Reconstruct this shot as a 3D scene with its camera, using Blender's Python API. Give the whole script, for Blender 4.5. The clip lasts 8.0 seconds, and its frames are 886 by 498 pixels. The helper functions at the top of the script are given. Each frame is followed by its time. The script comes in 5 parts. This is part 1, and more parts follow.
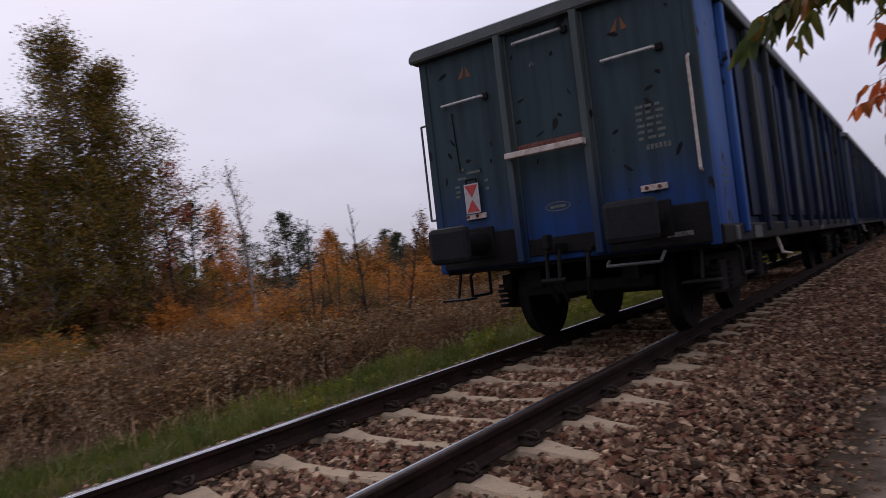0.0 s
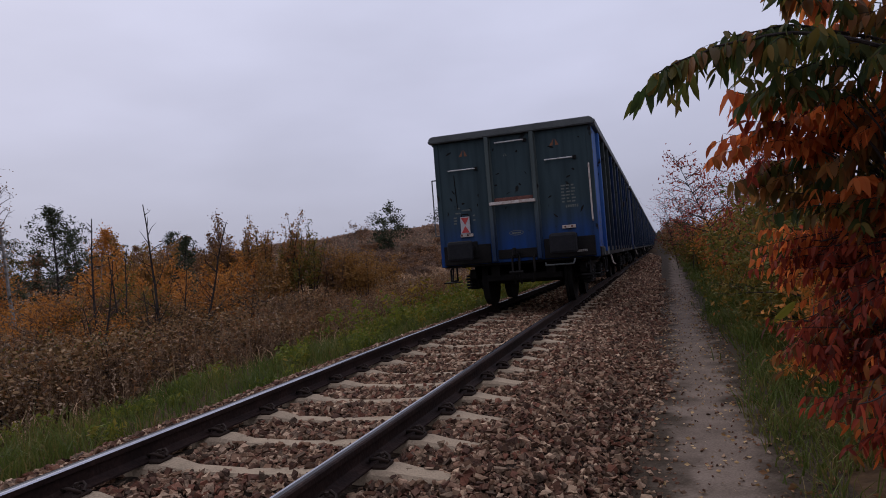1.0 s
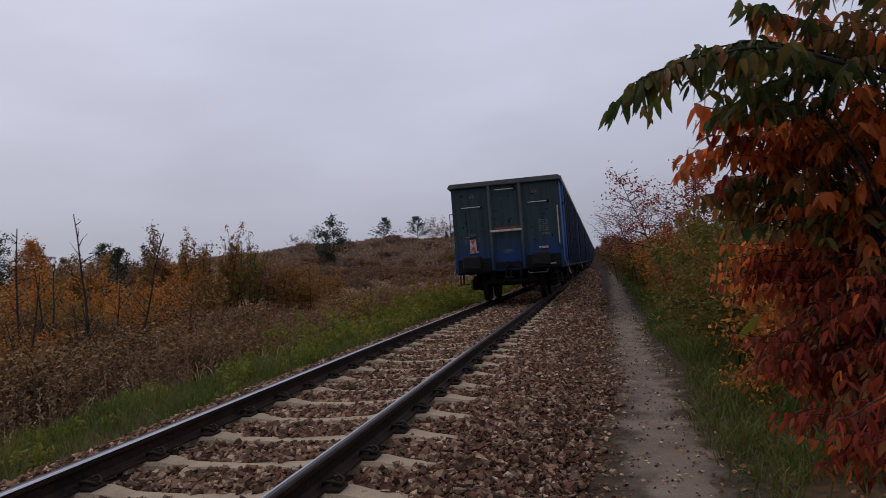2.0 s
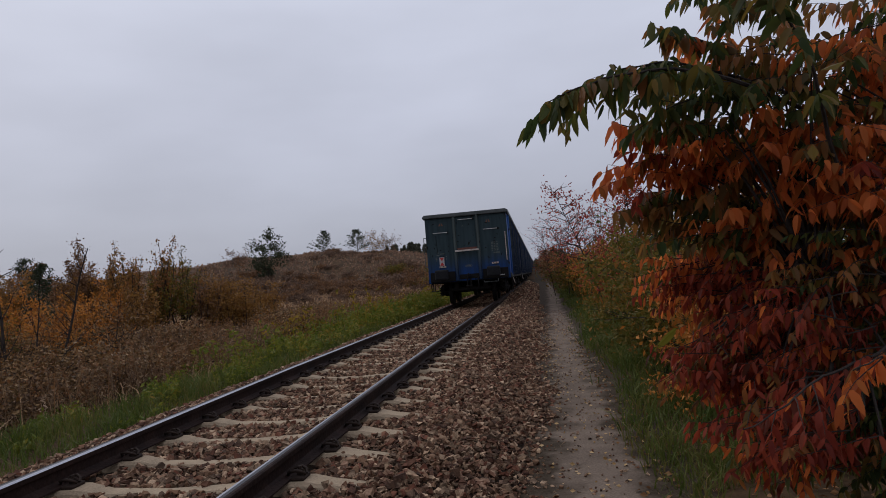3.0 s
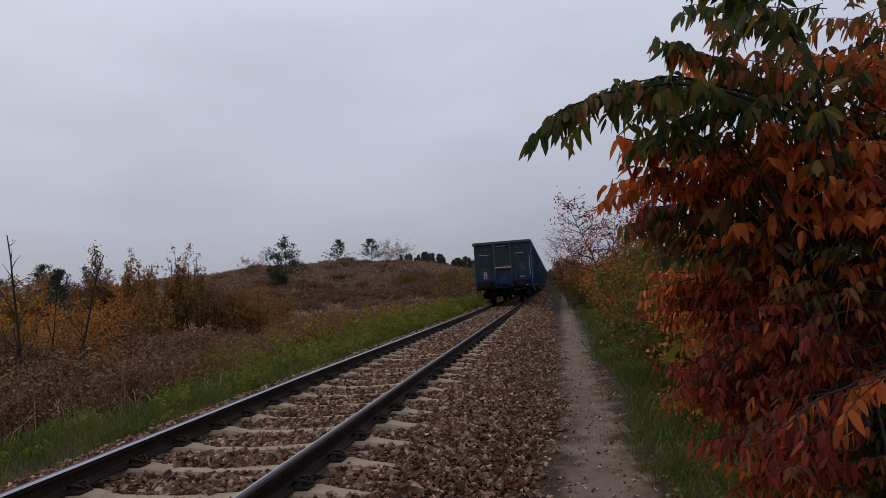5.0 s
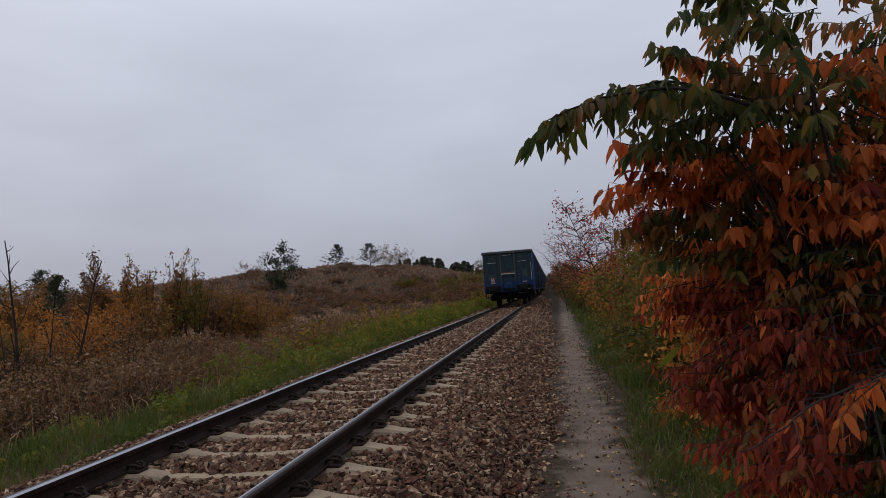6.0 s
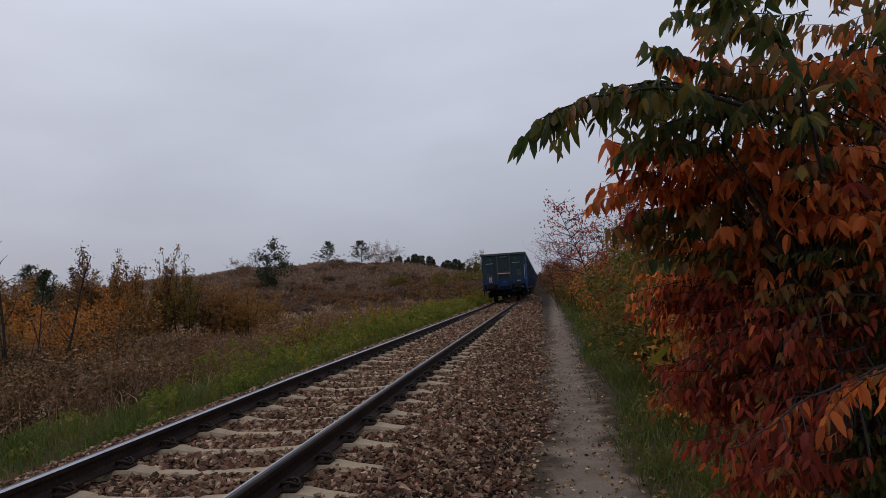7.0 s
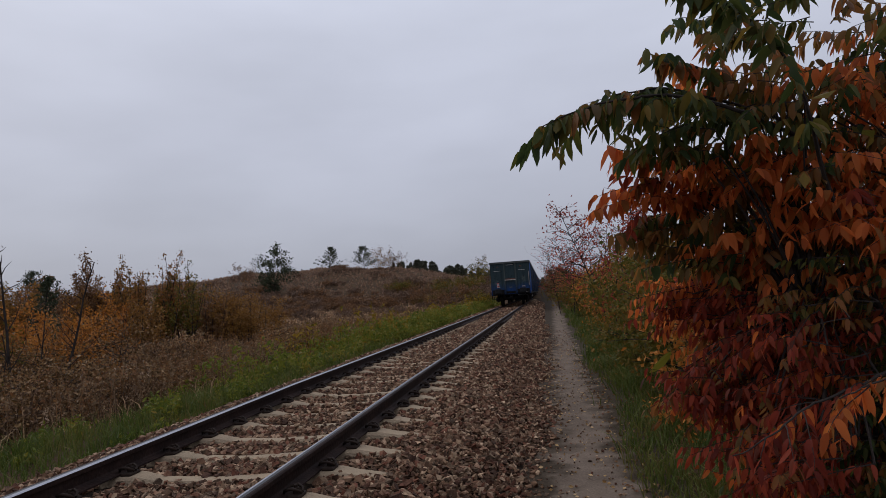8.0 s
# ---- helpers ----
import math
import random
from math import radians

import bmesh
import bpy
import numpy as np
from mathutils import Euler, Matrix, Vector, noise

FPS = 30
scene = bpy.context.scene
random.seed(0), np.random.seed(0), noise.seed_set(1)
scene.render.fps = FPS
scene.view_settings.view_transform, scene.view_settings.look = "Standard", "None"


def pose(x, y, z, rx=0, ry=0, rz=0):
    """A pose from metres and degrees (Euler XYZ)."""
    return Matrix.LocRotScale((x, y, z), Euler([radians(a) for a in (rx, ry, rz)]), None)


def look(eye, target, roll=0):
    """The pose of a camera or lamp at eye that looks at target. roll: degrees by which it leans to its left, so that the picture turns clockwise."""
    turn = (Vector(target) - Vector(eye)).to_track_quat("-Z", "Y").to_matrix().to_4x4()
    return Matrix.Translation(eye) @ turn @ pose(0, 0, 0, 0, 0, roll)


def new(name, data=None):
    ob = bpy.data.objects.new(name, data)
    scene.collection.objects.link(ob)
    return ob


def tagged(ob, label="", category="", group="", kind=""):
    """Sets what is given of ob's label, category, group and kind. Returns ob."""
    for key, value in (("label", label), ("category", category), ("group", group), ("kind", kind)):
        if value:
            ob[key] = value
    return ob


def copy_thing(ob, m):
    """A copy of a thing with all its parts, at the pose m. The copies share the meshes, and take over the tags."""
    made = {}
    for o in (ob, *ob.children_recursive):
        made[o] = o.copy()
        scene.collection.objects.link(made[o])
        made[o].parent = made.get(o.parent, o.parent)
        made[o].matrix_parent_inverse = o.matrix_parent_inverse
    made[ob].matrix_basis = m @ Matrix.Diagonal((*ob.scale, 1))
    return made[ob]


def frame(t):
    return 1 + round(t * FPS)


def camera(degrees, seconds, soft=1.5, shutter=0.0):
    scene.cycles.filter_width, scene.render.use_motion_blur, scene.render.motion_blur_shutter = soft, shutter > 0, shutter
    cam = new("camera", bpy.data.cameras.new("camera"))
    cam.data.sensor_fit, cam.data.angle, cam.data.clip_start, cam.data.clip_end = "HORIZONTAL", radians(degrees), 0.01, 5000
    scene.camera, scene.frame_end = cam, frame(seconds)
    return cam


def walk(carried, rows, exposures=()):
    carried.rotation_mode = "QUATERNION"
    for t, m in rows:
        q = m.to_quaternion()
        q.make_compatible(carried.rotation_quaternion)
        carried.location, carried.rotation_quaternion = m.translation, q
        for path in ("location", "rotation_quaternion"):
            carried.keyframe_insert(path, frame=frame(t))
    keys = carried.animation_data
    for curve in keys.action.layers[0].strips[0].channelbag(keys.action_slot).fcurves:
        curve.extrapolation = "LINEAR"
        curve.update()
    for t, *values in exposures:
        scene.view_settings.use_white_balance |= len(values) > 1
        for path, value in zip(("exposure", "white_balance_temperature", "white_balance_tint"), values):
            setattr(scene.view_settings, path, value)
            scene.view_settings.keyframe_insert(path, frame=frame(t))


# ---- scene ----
import collections

cam = camera(66.7, 8.0, 0.3, 0.25)

PATH = [
    (0, (2.783, -3.887, 1.061), (1.614, -2.264, 1.107), -6.8),
    (0.5, (2.625, -3.89, 1.102), (1.812, -2.065, 1.138), -6.4),
    (1, (2.443, -3.997, 1.146), (1.813, -2.099, 1.162), -4.6),
    (1.5, (2.339, -4.012, 1.146), (1.764, -2.098, 1.224), -2.4),
    (2, (2.326, -3.918, 1.148), (1.863, -1.973, 1.193), -4.3),
    (3.5, (2.427, -3.888, 1.155), (2.169, -1.906, 1.243), -4.1),
    (4, (2.437, -3.882, 1.155), (2.173, -1.901, 1.254), -3.7),
    (4.5, (2.431, -3.891, 1.158), (2.105, -1.92, 1.258), -4.0),
    (6, (2.442, -3.892, 1.16), (2.12, -1.921, 1.275), -4.3),
    (6.5, (2.441, -3.903, 1.159), (2.104, -1.935, 1.281), -3.7),
    (7, (2.439, -3.899, 1.157), (2.142, -1.924, 1.264), -3.9),
    (7.5, (2.438, -3.907, 1.161), (2.151, -1.932, 1.28), -3.6),
    (8, (2.438, -3.905, 1.163), (2.135, -1.932, 1.286), -4.0),
]
walk(cam, [(t, look(eye, target, roll)) for t, eye, target, roll in PATH],
     exposures=[(0, 0.28, 6600, 14), (0.5, 0.19, 6350, 13), (1.0, 0.08, 6300, 12), (2.0, 0.0, 6450, 8), (3.5, 0.0, 6500, 4), (8.0, -0.02, 6500, 4)])

# ---------------------------------------------------------------- light
world = bpy.data.worlds.new("overcast_sky")
scene.world = world
world.use_nodes = True
wn, wl = world.node_tree.nodes, world.node_tree.links
wn.clear()
sky = wn.new("ShaderNodeTexSky")
sky.sky_type, sky.sun_disc = "NISHITA", False
sky.sun_elevation, sky.sun_rotation = radians(42), radians(-66)
sky.air_density, sky.dust_density = 1.0, 4.0
sky_gain = wn.new("ShaderNodeVectorMath")
sky_gain.operation = "SCALE"
sky_gain.inputs[3].default_value = 0.06
wl.new(sky.outputs[0], sky_gain.inputs[0])
wco = wn.new("ShaderNodeTexCoord")
wsep = wn.new("ShaderNodeSeparateXYZ")
wl.new(wco.outputs["Generated"], wsep.inputs[0])
wramp = wn.new("ShaderNodeValToRGB")
wramp.color_ramp.elements[0].position, wramp.color_ramp.elements[0].color = 0.0, (0.365, 0.37, 0.455, 1)
wramp.color_ramp.elements[1].position, wramp.color_ramp.elements[1].color = 0.6, (0.73, 0.74, 0.90, 1)
mid_stop = wramp.color_ramp.elements.new(0.22)
mid_stop.color = (0.505, 0.51, 0.63, 1)
wl.new(wsep.outputs[2], wramp.inputs[0])
wstretch = wn.new("ShaderNodeMapping")
wstretch.inputs["Scale"].default_value = (1.6, 1.6, 4.5)
wl.new(wco.outputs["Generated"], wstretch.inputs[0])
wcloud = wn.new("ShaderNodeTexNoise")
wcloud.inputs["Scale"].default_value, wcloud.inputs["Detail"].default_value = 1.3, 4
wl.new(wstretch.outputs[0], wcloud.inputs["Vector"])
wrange = wn.new("ShaderNodeMapRange")
wrange.inputs[1].default_value, wrange.inputs[2].default_value = 0.3, 0.7
wrange.inputs[3].default_value, wrange.inputs[4].default_value = 0.90, 1.10
wl.new(wcloud.outputs[0], wrange.inputs[0])
wmul = wn.new("ShaderNodeVectorMath")
wmul.operation = "SCALE"
wl.new(wramp.outputs[0], wmul.inputs[0])
wl.new(wrange.outputs[0], wmul.inputs[3])
wmix = wn.new("ShaderNodeMix")
wmix.data_type = "RGBA"
wmix.inputs[0].default_value = 0.9
wl.new(sky_gain.outputs[0], wmix.inputs[6])
wl.new(wmul.outputs[0], wmix.inputs[7])
wbg = wn.new("ShaderNodeBackground")
wbg.inputs[1].default_value = 1.1
wl.new(wmix.outputs[2], wbg.inputs[0])
wout = wn.new("ShaderNodeOutputWorld")
wl.new(wbg.outputs[0], wout.inputs[0])

sun_data = bpy.data.lights.new("sun", "SUN")
sun_data.energy, sun_data.angle, sun_data.color = 0.62, radians(40), (1.0, 0.95, 0.9)
sun = new("sun", sun_data)
sun.matrix_world = look((-32, 14, 31), (0, 0, 0))


# ---------------------------------------------------------------- materials
def stops(ramp, colours):
    """Even stops of a colour ramp."""
    els = ramp.color_ramp.elements
    while len(els) < len(colours):
        els.new(0.5)
    for k, c in enumerate(colours):
        els[k].position = k / max(1, len(colours) - 1)
        els[k].color = (*c, 1)


def earth(colours, k=0.68, blue=0.64):
    """Warmer and deeper versions of colours, to offset the sky's blue light and add contrast."""
    return [(r * k * 1.14, g * k * 0.93, b * k * blue) for r, g, b in colours]


def surface(name, colours, scale=4.0, rough=0.8, metal=0.0, bump=0.3, fine=40.0, island=0.0, spread=1.0):
    """A rough surface: colours mixed by coarse and fine noise, or piece by piece where island is above 0."""
    m = bpy.data.materials.new(name)
    m.use_nodes = True
    n, l = m.node_tree.nodes, m.node_tree.links
    b = n["Principled BSDF"]
    co = n.new("ShaderNodeTexCoord")
    n1, n2 = n.new("ShaderNodeTexNoise"), n.new("ShaderNodeTexNoise")
    n1.inputs["Scale"].default_value, n1.inputs["Detail"].default_value = scale, 5
    n2.inputs["Scale"].default_value, n2.inputs["Detail"].default_value = fine, 3
    l.new(co.outputs["Object"], n1.inputs["Vector"])
    l.new(co.outputs["Object"], n2.inputs["Vector"])
    mixn = n.new("ShaderNodeMix")
    mixn.inputs[0].default_value = 0.4
    l.new(n1.outputs[0], mixn.inputs[2])
    l.new(n2.outputs[0], mixn.inputs[3])
    rng = n.new("ShaderNodeMapRange")
    rng.inputs[1].default_value, rng.inputs[2].default_value = 0.5 - 0.2 * spread, 0.5 + 0.2 * spread
    l.new(mixn.outputs[0], rng.inputs[0])
    val = rng.outputs[0]
    if island > 0:
        geo = n.new("ShaderNodeNewGeometry")
        mi = n.new("ShaderNodeMix")
        mi.inputs[0].default_value = island
        l.new(val, mi.inputs[2])
        l.new(geo.outputs["Random Per Island"], mi.inputs[3])
        val = mi.outputs[0]
    ramp = n.new("ShaderNodeValToRGB")
    stops(ramp, colours)
    l.new(val, ramp.inputs[0])
    l.new(ramp.outputs[0], b.inputs["Base Color"])
    b.inputs["Roughness"].default_value, b.inputs["Metallic"].default_value = rough, metal
    b.inputs["Specular IOR Level"].default_value = 0.12 if rough > 0.65 else 0.4
    if bump > 0:
        bp = n.new("ShaderNodeBump")
        bp.inputs["Strength"].default_value, bp.inputs["Distance"].default_value = bump, 0.02
        l.new(n2.outputs[0], bp.inputs["Height"])
        l.new(bp.outputs[0], b.inputs["Normal"])
    return m


def foliage(name, colours, through_light=0.3, rough=0.55, patch=0.0, deep=0.8, gloss=0.15, blue=0.64):
    """Leaves: one colour a leaf, some light coming through."""
    m = bpy.data.materials.new(name)
    m.use_nodes = True
    n, l = m.node_tree.nodes, m.node_tree.links
    b, out = n["Principled BSDF"], n["Material Output"]
    geo = n.new("ShaderNodeNewGeometry")
    ramp = n.new("ShaderNodeValToRGB")
    stops(ramp, earth(colours, deep, blue))
    co = n.new("ShaderNodeTexCoord")
    nz = n.new("ShaderNodeTexNoise")
    nz.inputs["Scale"].default_value, nz.inputs["Detail"].default_value = 1.6, 2
    l.new(co.outputs["Object"], nz.inputs["Vector"])
    rng = n.new("ShaderNodeMapRange")
    rng.inputs[1].default_value, rng.inputs[2].default_value = 0.33, 0.67
    l.new(nz.outputs[0], rng.inputs[0])
    mi = n.new("ShaderNodeMix")
    mi.inputs[0].default_value = patch
    l.new(geo.outputs["Random Per Island"], mi.inputs[2])
    l.new(rng.outputs[0], mi.inputs[3])
    l.new(mi.outputs[0], ramp.inputs[0])
    l.new(ramp.outputs[0], b.inputs["Base Color"])
    b.inputs["Roughness"].default_value = rough
    b.inputs["Specular IOR Level"].default_value = gloss
    tr = n.new("ShaderNodeBsdfTranslucent")
    l.new(ramp.outputs[0], tr.inputs[0])
    ms = n.new("ShaderNodeMixShader")
    ms.inputs[0].default_value = through_light
    l.new(b.outputs[0], ms.inputs[1])
    l.new(tr.outputs[0], ms.inputs[2])
    l.new(ms.outputs[0], out.inputs[0])
    return m


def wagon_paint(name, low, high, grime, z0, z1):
    """Blue paint under a coat of grey-green dirt that has worn off towards the sill, with dark scuffs and rust; the
    side's colours also hold its shade.
    """
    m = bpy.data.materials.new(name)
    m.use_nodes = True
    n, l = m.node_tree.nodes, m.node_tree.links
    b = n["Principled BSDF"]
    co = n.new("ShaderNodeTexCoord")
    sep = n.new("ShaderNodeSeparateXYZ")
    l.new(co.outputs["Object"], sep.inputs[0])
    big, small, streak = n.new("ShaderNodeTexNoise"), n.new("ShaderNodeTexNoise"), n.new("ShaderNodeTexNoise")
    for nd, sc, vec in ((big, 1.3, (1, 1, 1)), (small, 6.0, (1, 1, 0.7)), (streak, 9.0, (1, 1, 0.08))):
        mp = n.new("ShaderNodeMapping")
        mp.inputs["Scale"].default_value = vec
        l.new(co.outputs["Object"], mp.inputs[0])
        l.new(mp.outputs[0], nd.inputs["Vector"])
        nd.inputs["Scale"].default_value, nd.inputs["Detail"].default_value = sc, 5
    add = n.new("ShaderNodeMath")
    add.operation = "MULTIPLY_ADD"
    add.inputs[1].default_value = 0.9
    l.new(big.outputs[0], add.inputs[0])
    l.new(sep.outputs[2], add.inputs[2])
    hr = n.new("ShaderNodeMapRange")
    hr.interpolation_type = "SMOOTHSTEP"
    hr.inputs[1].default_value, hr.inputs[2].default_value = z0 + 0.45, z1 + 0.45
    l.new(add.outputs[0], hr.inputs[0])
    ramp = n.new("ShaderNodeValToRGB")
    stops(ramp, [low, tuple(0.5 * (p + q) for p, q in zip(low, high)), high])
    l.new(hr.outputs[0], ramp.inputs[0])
    sr = n.new("ShaderNodeMapRange")
    sr.inputs[1].default_value, sr.inputs[2].default_value = 0.42, 0.7
    sr.inputs[4].default_value = 0.6
    l.new(streak.outputs[0], sr.inputs[0])
    mx = n.new("ShaderNodeMix")
    mx.data_type = "RGBA"
    l.new(sr.outputs[0], mx.inputs[0])
    l.new(ramp.outputs[0], mx.inputs[6])
    mx.inputs[7].default_value = (*grime, 1)
    spot = n.new("ShaderNodeMapRange")
    spot.inputs[1].default_value, spot.inputs[2].default_value = 0.64, 0.69
    l.new(small.outputs[0], spot.inputs[0])
    mx2 = n.new("ShaderNodeMix")
    mx2.data_type = "RGBA"
    l.new(spot.outputs[0], mx2.inputs[0])
    l.new(mx.outputs[2], mx2.inputs[6])
    mx2.inputs[7].default_value = (0.008, 0.007, 0.006, 1)
    l.new(mx2.outputs[2], b.inputs["Base Color"])
    b.inputs["Roughness"].default_value = 0.65
    b.inputs["Specular IOR Level"].default_value = 0.14
    bp = n.new("ShaderNodeBump")
    bp.inputs["Strength"].default_value, bp.inputs["Distance"].default_value = 0.25, 0.02
    l.new(small.outputs[0], bp.inputs["Height"])
    l.new(bp.outputs[0], b.inputs["Normal"])
    return m


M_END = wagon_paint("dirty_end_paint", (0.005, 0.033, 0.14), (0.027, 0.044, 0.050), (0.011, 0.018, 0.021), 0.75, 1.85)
# Same blue as the end, with the shade on the wagon's flank painted in.
M_SHADED_SIDE = wagon_paint("shaded_blue_side_paint", (0.003, 0.008, 0.024), (0.0055, 0.016, 0.05), (0.006, 0.010, 0.02), 0.9, 2.2)
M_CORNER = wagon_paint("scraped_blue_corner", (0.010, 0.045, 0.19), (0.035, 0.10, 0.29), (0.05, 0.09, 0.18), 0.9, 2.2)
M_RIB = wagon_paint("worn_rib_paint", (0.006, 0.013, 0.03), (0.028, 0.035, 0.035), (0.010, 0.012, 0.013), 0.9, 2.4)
M_POST = wagon_paint("worn_post_paint", (0.008, 0.022, 0.06), (0.06, 0.075, 0.072), (0.03, 0.035, 0.035), 0.9, 2.0)
M_RIM = surface("grey_rim_paint", [(0.03, 0.036, 0.034), (0.055, 0.06, 0.058), (0.085, 0.09, 0.088)], 3, 0.6, 0, 0.2)
M_BLACK = surface("sooty_steel", [(0.004, 0.0037, 0.0037), (0.009, 0.008, 0.0076), (0.015, 0.0125, 0.011)], 6, 0.7, 0.1, 0.3)
M_BUFFER = surface("greased_buffer_steel", [(0.007, 0.007, 0.008), (0.016, 0.016, 0.018)], 9, 0.68, 0.0, 0.2)
M_WHITE = surface("chipped_white_paint", [(0.25, 0.2, 0.17), (0.5, 0.48, 0.46), (0.62, 0.6, 0.58)], 14, 0.55, 0, 0.2)
M_PALE = surface("worn_pale_step", [(0.22, 0.13, 0.09), (0.42, 0.36, 0.32), (0.55, 0.5, 0.46)], 12, 0.7, 0, 0.3)
M_RUSTBAR = surface("rusty_primer", [(0.05, 0.022, 0.018), (0.11, 0.045, 0.035), (0.17, 0.08, 0.06)], 10, 0.8, 0, 0.3)
M_RED = surface("red_reflector", [(0.30, 0.02, 0.02), (0.40, 0.035, 0.03)], 20, 0.4, 0, 0)
M_SIGNWHITE = surface("white_reflector", [(0.28, 0.26, 0.26), (0.38, 0.36, 0.355)], 20, 0.4, 0, 0)
M_ORANGE = surface("faded_orange_print", [(0.10, 0.05, 0.03), (0.2, 0.08, 0.04)], 30, 0.7, 0, 0)
M_PRINT = surface("faded_white_print", [(0.06, 0.068, 0.06), (0.13, 0.138, 0.125)], 40, 0.7, 0, 0)
M_RAIL = surface("rusty_rail_side", [(0.010, 0.006, 0.0055), (0.021, 0.0115, 0.0095), (0.040, 0.022, 0.017)], 5, 0.75, 0.1, 0.3)
M_RAILTOP = surface("polished_rail_head", [(0.26, 0.26, 0.29), (0.42, 0.42, 0.45)], 3, 0.24, 1.0, 0.03)
M_CONCRETE = surface("weathered_concrete", earth([(0.20, 0.19, 0.19), (0.36, 0.335, 0.33), (0.46, 0.43, 0.42)], 0.72), 3.5, 0.9, 0, 0.5, 70)
# Head faces beside the sheen, kept dark so that the highlight stays narrow.
M_RAIL_OFF_SHEEN = surface("rail_top_off_sheen", [(0.016, 0.016, 0.02), (0.032, 0.031, 0.038)], 4, 0.45, 0.8, 0.03)
M_CLIP = surface("rusty_clip", [(0.016, 0.011, 0.009), (0.04, 0.026, 0.02)], 12, 0.7, 0.3, 0.2)
STONE_COLOURS = [(0.02, 0.014, 0.013), (0.10, 0.070, 0.060), (0.20, 0.145, 0.12), (0.06, 0.052, 0.05), (0.32, 0.27, 0.235),
                 (0.16, 0.08, 0.068), (0.055, 0.042, 0.041), (0.48, 0.42, 0.38), (0.16, 0.10, 0.088), (0.04, 0.027, 0.026), (0.24, 0.19, 0.172)]
M_STONE = surface("crushed_stone", [(r * 0.96, g * 0.75, b * 0.54) for r, g, b in STONE_COLOURS], 20, 0.9, 0, 0.3, 90, island=0.9, spread=1.2)
# Nearly black: the shade in the gaps between stones is put into this colour.
M_SHADED_BED = surface("ballast_bed", earth([(0.010, 0.007, 0.006), (0.028, 0.02, 0.018), (0.06, 0.044, 0.04)]), 18, 0.95, 0, 1.0, 45)
M_PATH = surface("trodden_dirt", [(0.083, 0.061, 0.046), (0.145, 0.108, 0.082), (0.23, 0.176, 0.136)], 2.2, 0.95, 0, 0.7, 60)


def worn_path(m):
    """Mixes leaf mould and soil into the dirt outside the trodden middle, with a ragged edge."""
    n, l = m.node_tree.nodes, m.node_tree.links
    b = n["Principled BSDF"]
    dirt = b.inputs["Base Color"].links[0].from_socket
    co, sep = n.new("ShaderNodeTexCoord"), n.new("ShaderNodeSeparateXYZ")
    l.new(co.outputs["Object"], sep.inputs[0])
    u = n.new("ShaderNodeMath")
    u.operation = "MULTIPLY_ADD"
    u.inputs[1].default_value = -0.004
    l.new(sep.outputs[1], u.inputs[0])
    l.new(sep.outputs[0], u.inputs[2])
    away = n.new("ShaderNodeMath")
    away.operation = "SUBTRACT"
    away.inputs[1].default_value = 2.64
    l.new(u.outputs[0], away.inputs[0])
    dist = n.new("ShaderNodeMath")
    dist.operation = "ABSOLUTE"
    l.new(away.outputs[0], dist.inputs[0])
    nz = n.new("ShaderNodeTexNoise")
    nz.inputs["Scale"].default_value, nz.inputs["Detail"].default_value = 3.0, 6
    l.new(co.outputs["Object"], nz.inputs["Vector"])
    add = n.new("ShaderNodeMath")
    add.operation = "MULTIPLY_ADD"
    add.inputs[1].default_value = 0.9
    l.new(nz.outputs[0], add.inputs[0])
    l.new(dist.outputs[0], add.inputs[2])
    rng = n.new("ShaderNodeMapRange")
    rng.interpolation_type = "SMOOTHSTEP"
    rng.inputs[1].default_value, rng.inputs[2].default_value = 0.54, 0.84
    l.new(add.outputs[0], rng.inputs[0])
    mx = n.new("ShaderNodeMix")
    mx.data_type = "RGBA"
    l.new(rng.outputs[0], mx.inputs[0])
    l.new(dirt, mx.inputs[6])
    mould = n.new("ShaderNodeValToRGB")
    stops(mould, [(0.020, 0.0145, 0.009), (0.044, 0.031, 0.020), (0.072, 0.051, 0.034)])
    fine = n.new("ShaderNodeTexNoise")
    fine.inputs["Scale"].default_value, fine.inputs["Detail"].default_value = 28, 4
    l.new(co.outputs["Object"], fine.inputs["Vector"])
    l.new(fine.outputs[0], mould.inputs[0])
    l.new(mould.outputs[0], mx.inputs[7])
    l.new(mx.outputs[2], b.inputs["Base Color"])


worn_path(M_PATH)
# Soil deepened: shade in the gaps between the weeds is part of its colour.
M_GROUND = surface("autumn_field_soil", earth([(0.02, 0.015, 0.011), (0.05, 0.035, 0.025), (0.095, 0.067, 0.049), (0.055, 0.044, 0.027)]), 0.55, 0.95, 0, 0.8, 14)
M_BARK = surface("dark_bark", [(0.02, 0.016, 0.014), (0.05, 0.04, 0.035)], 12, 0.9, 0, 0.5)
M_BIRCHBARK = surface("birch_bark", [(0.05, 0.045, 0.04), (0.22, 0.2, 0.18), (0.4, 0.38, 0.36)], 5, 0.8, 0, 0.3)
M_GRASS = foliage("green_grass", [(0.04, 0.075, 0.015), (0.075, 0.125, 0.028), (0.12, 0.16, 0.04), (0.22, 0.18, 0.08)], 0.35, patch=0.5, deep=0.78, blue=0.8)
M_VERGE = foliage("verge_weed_leaf", [(0.06, 0.11, 0.02), (0.12, 0.18, 0.035), (0.19, 0.22, 0.045), (0.27, 0.22, 0.06)], 0.35, patch=0.4, deep=0.85)
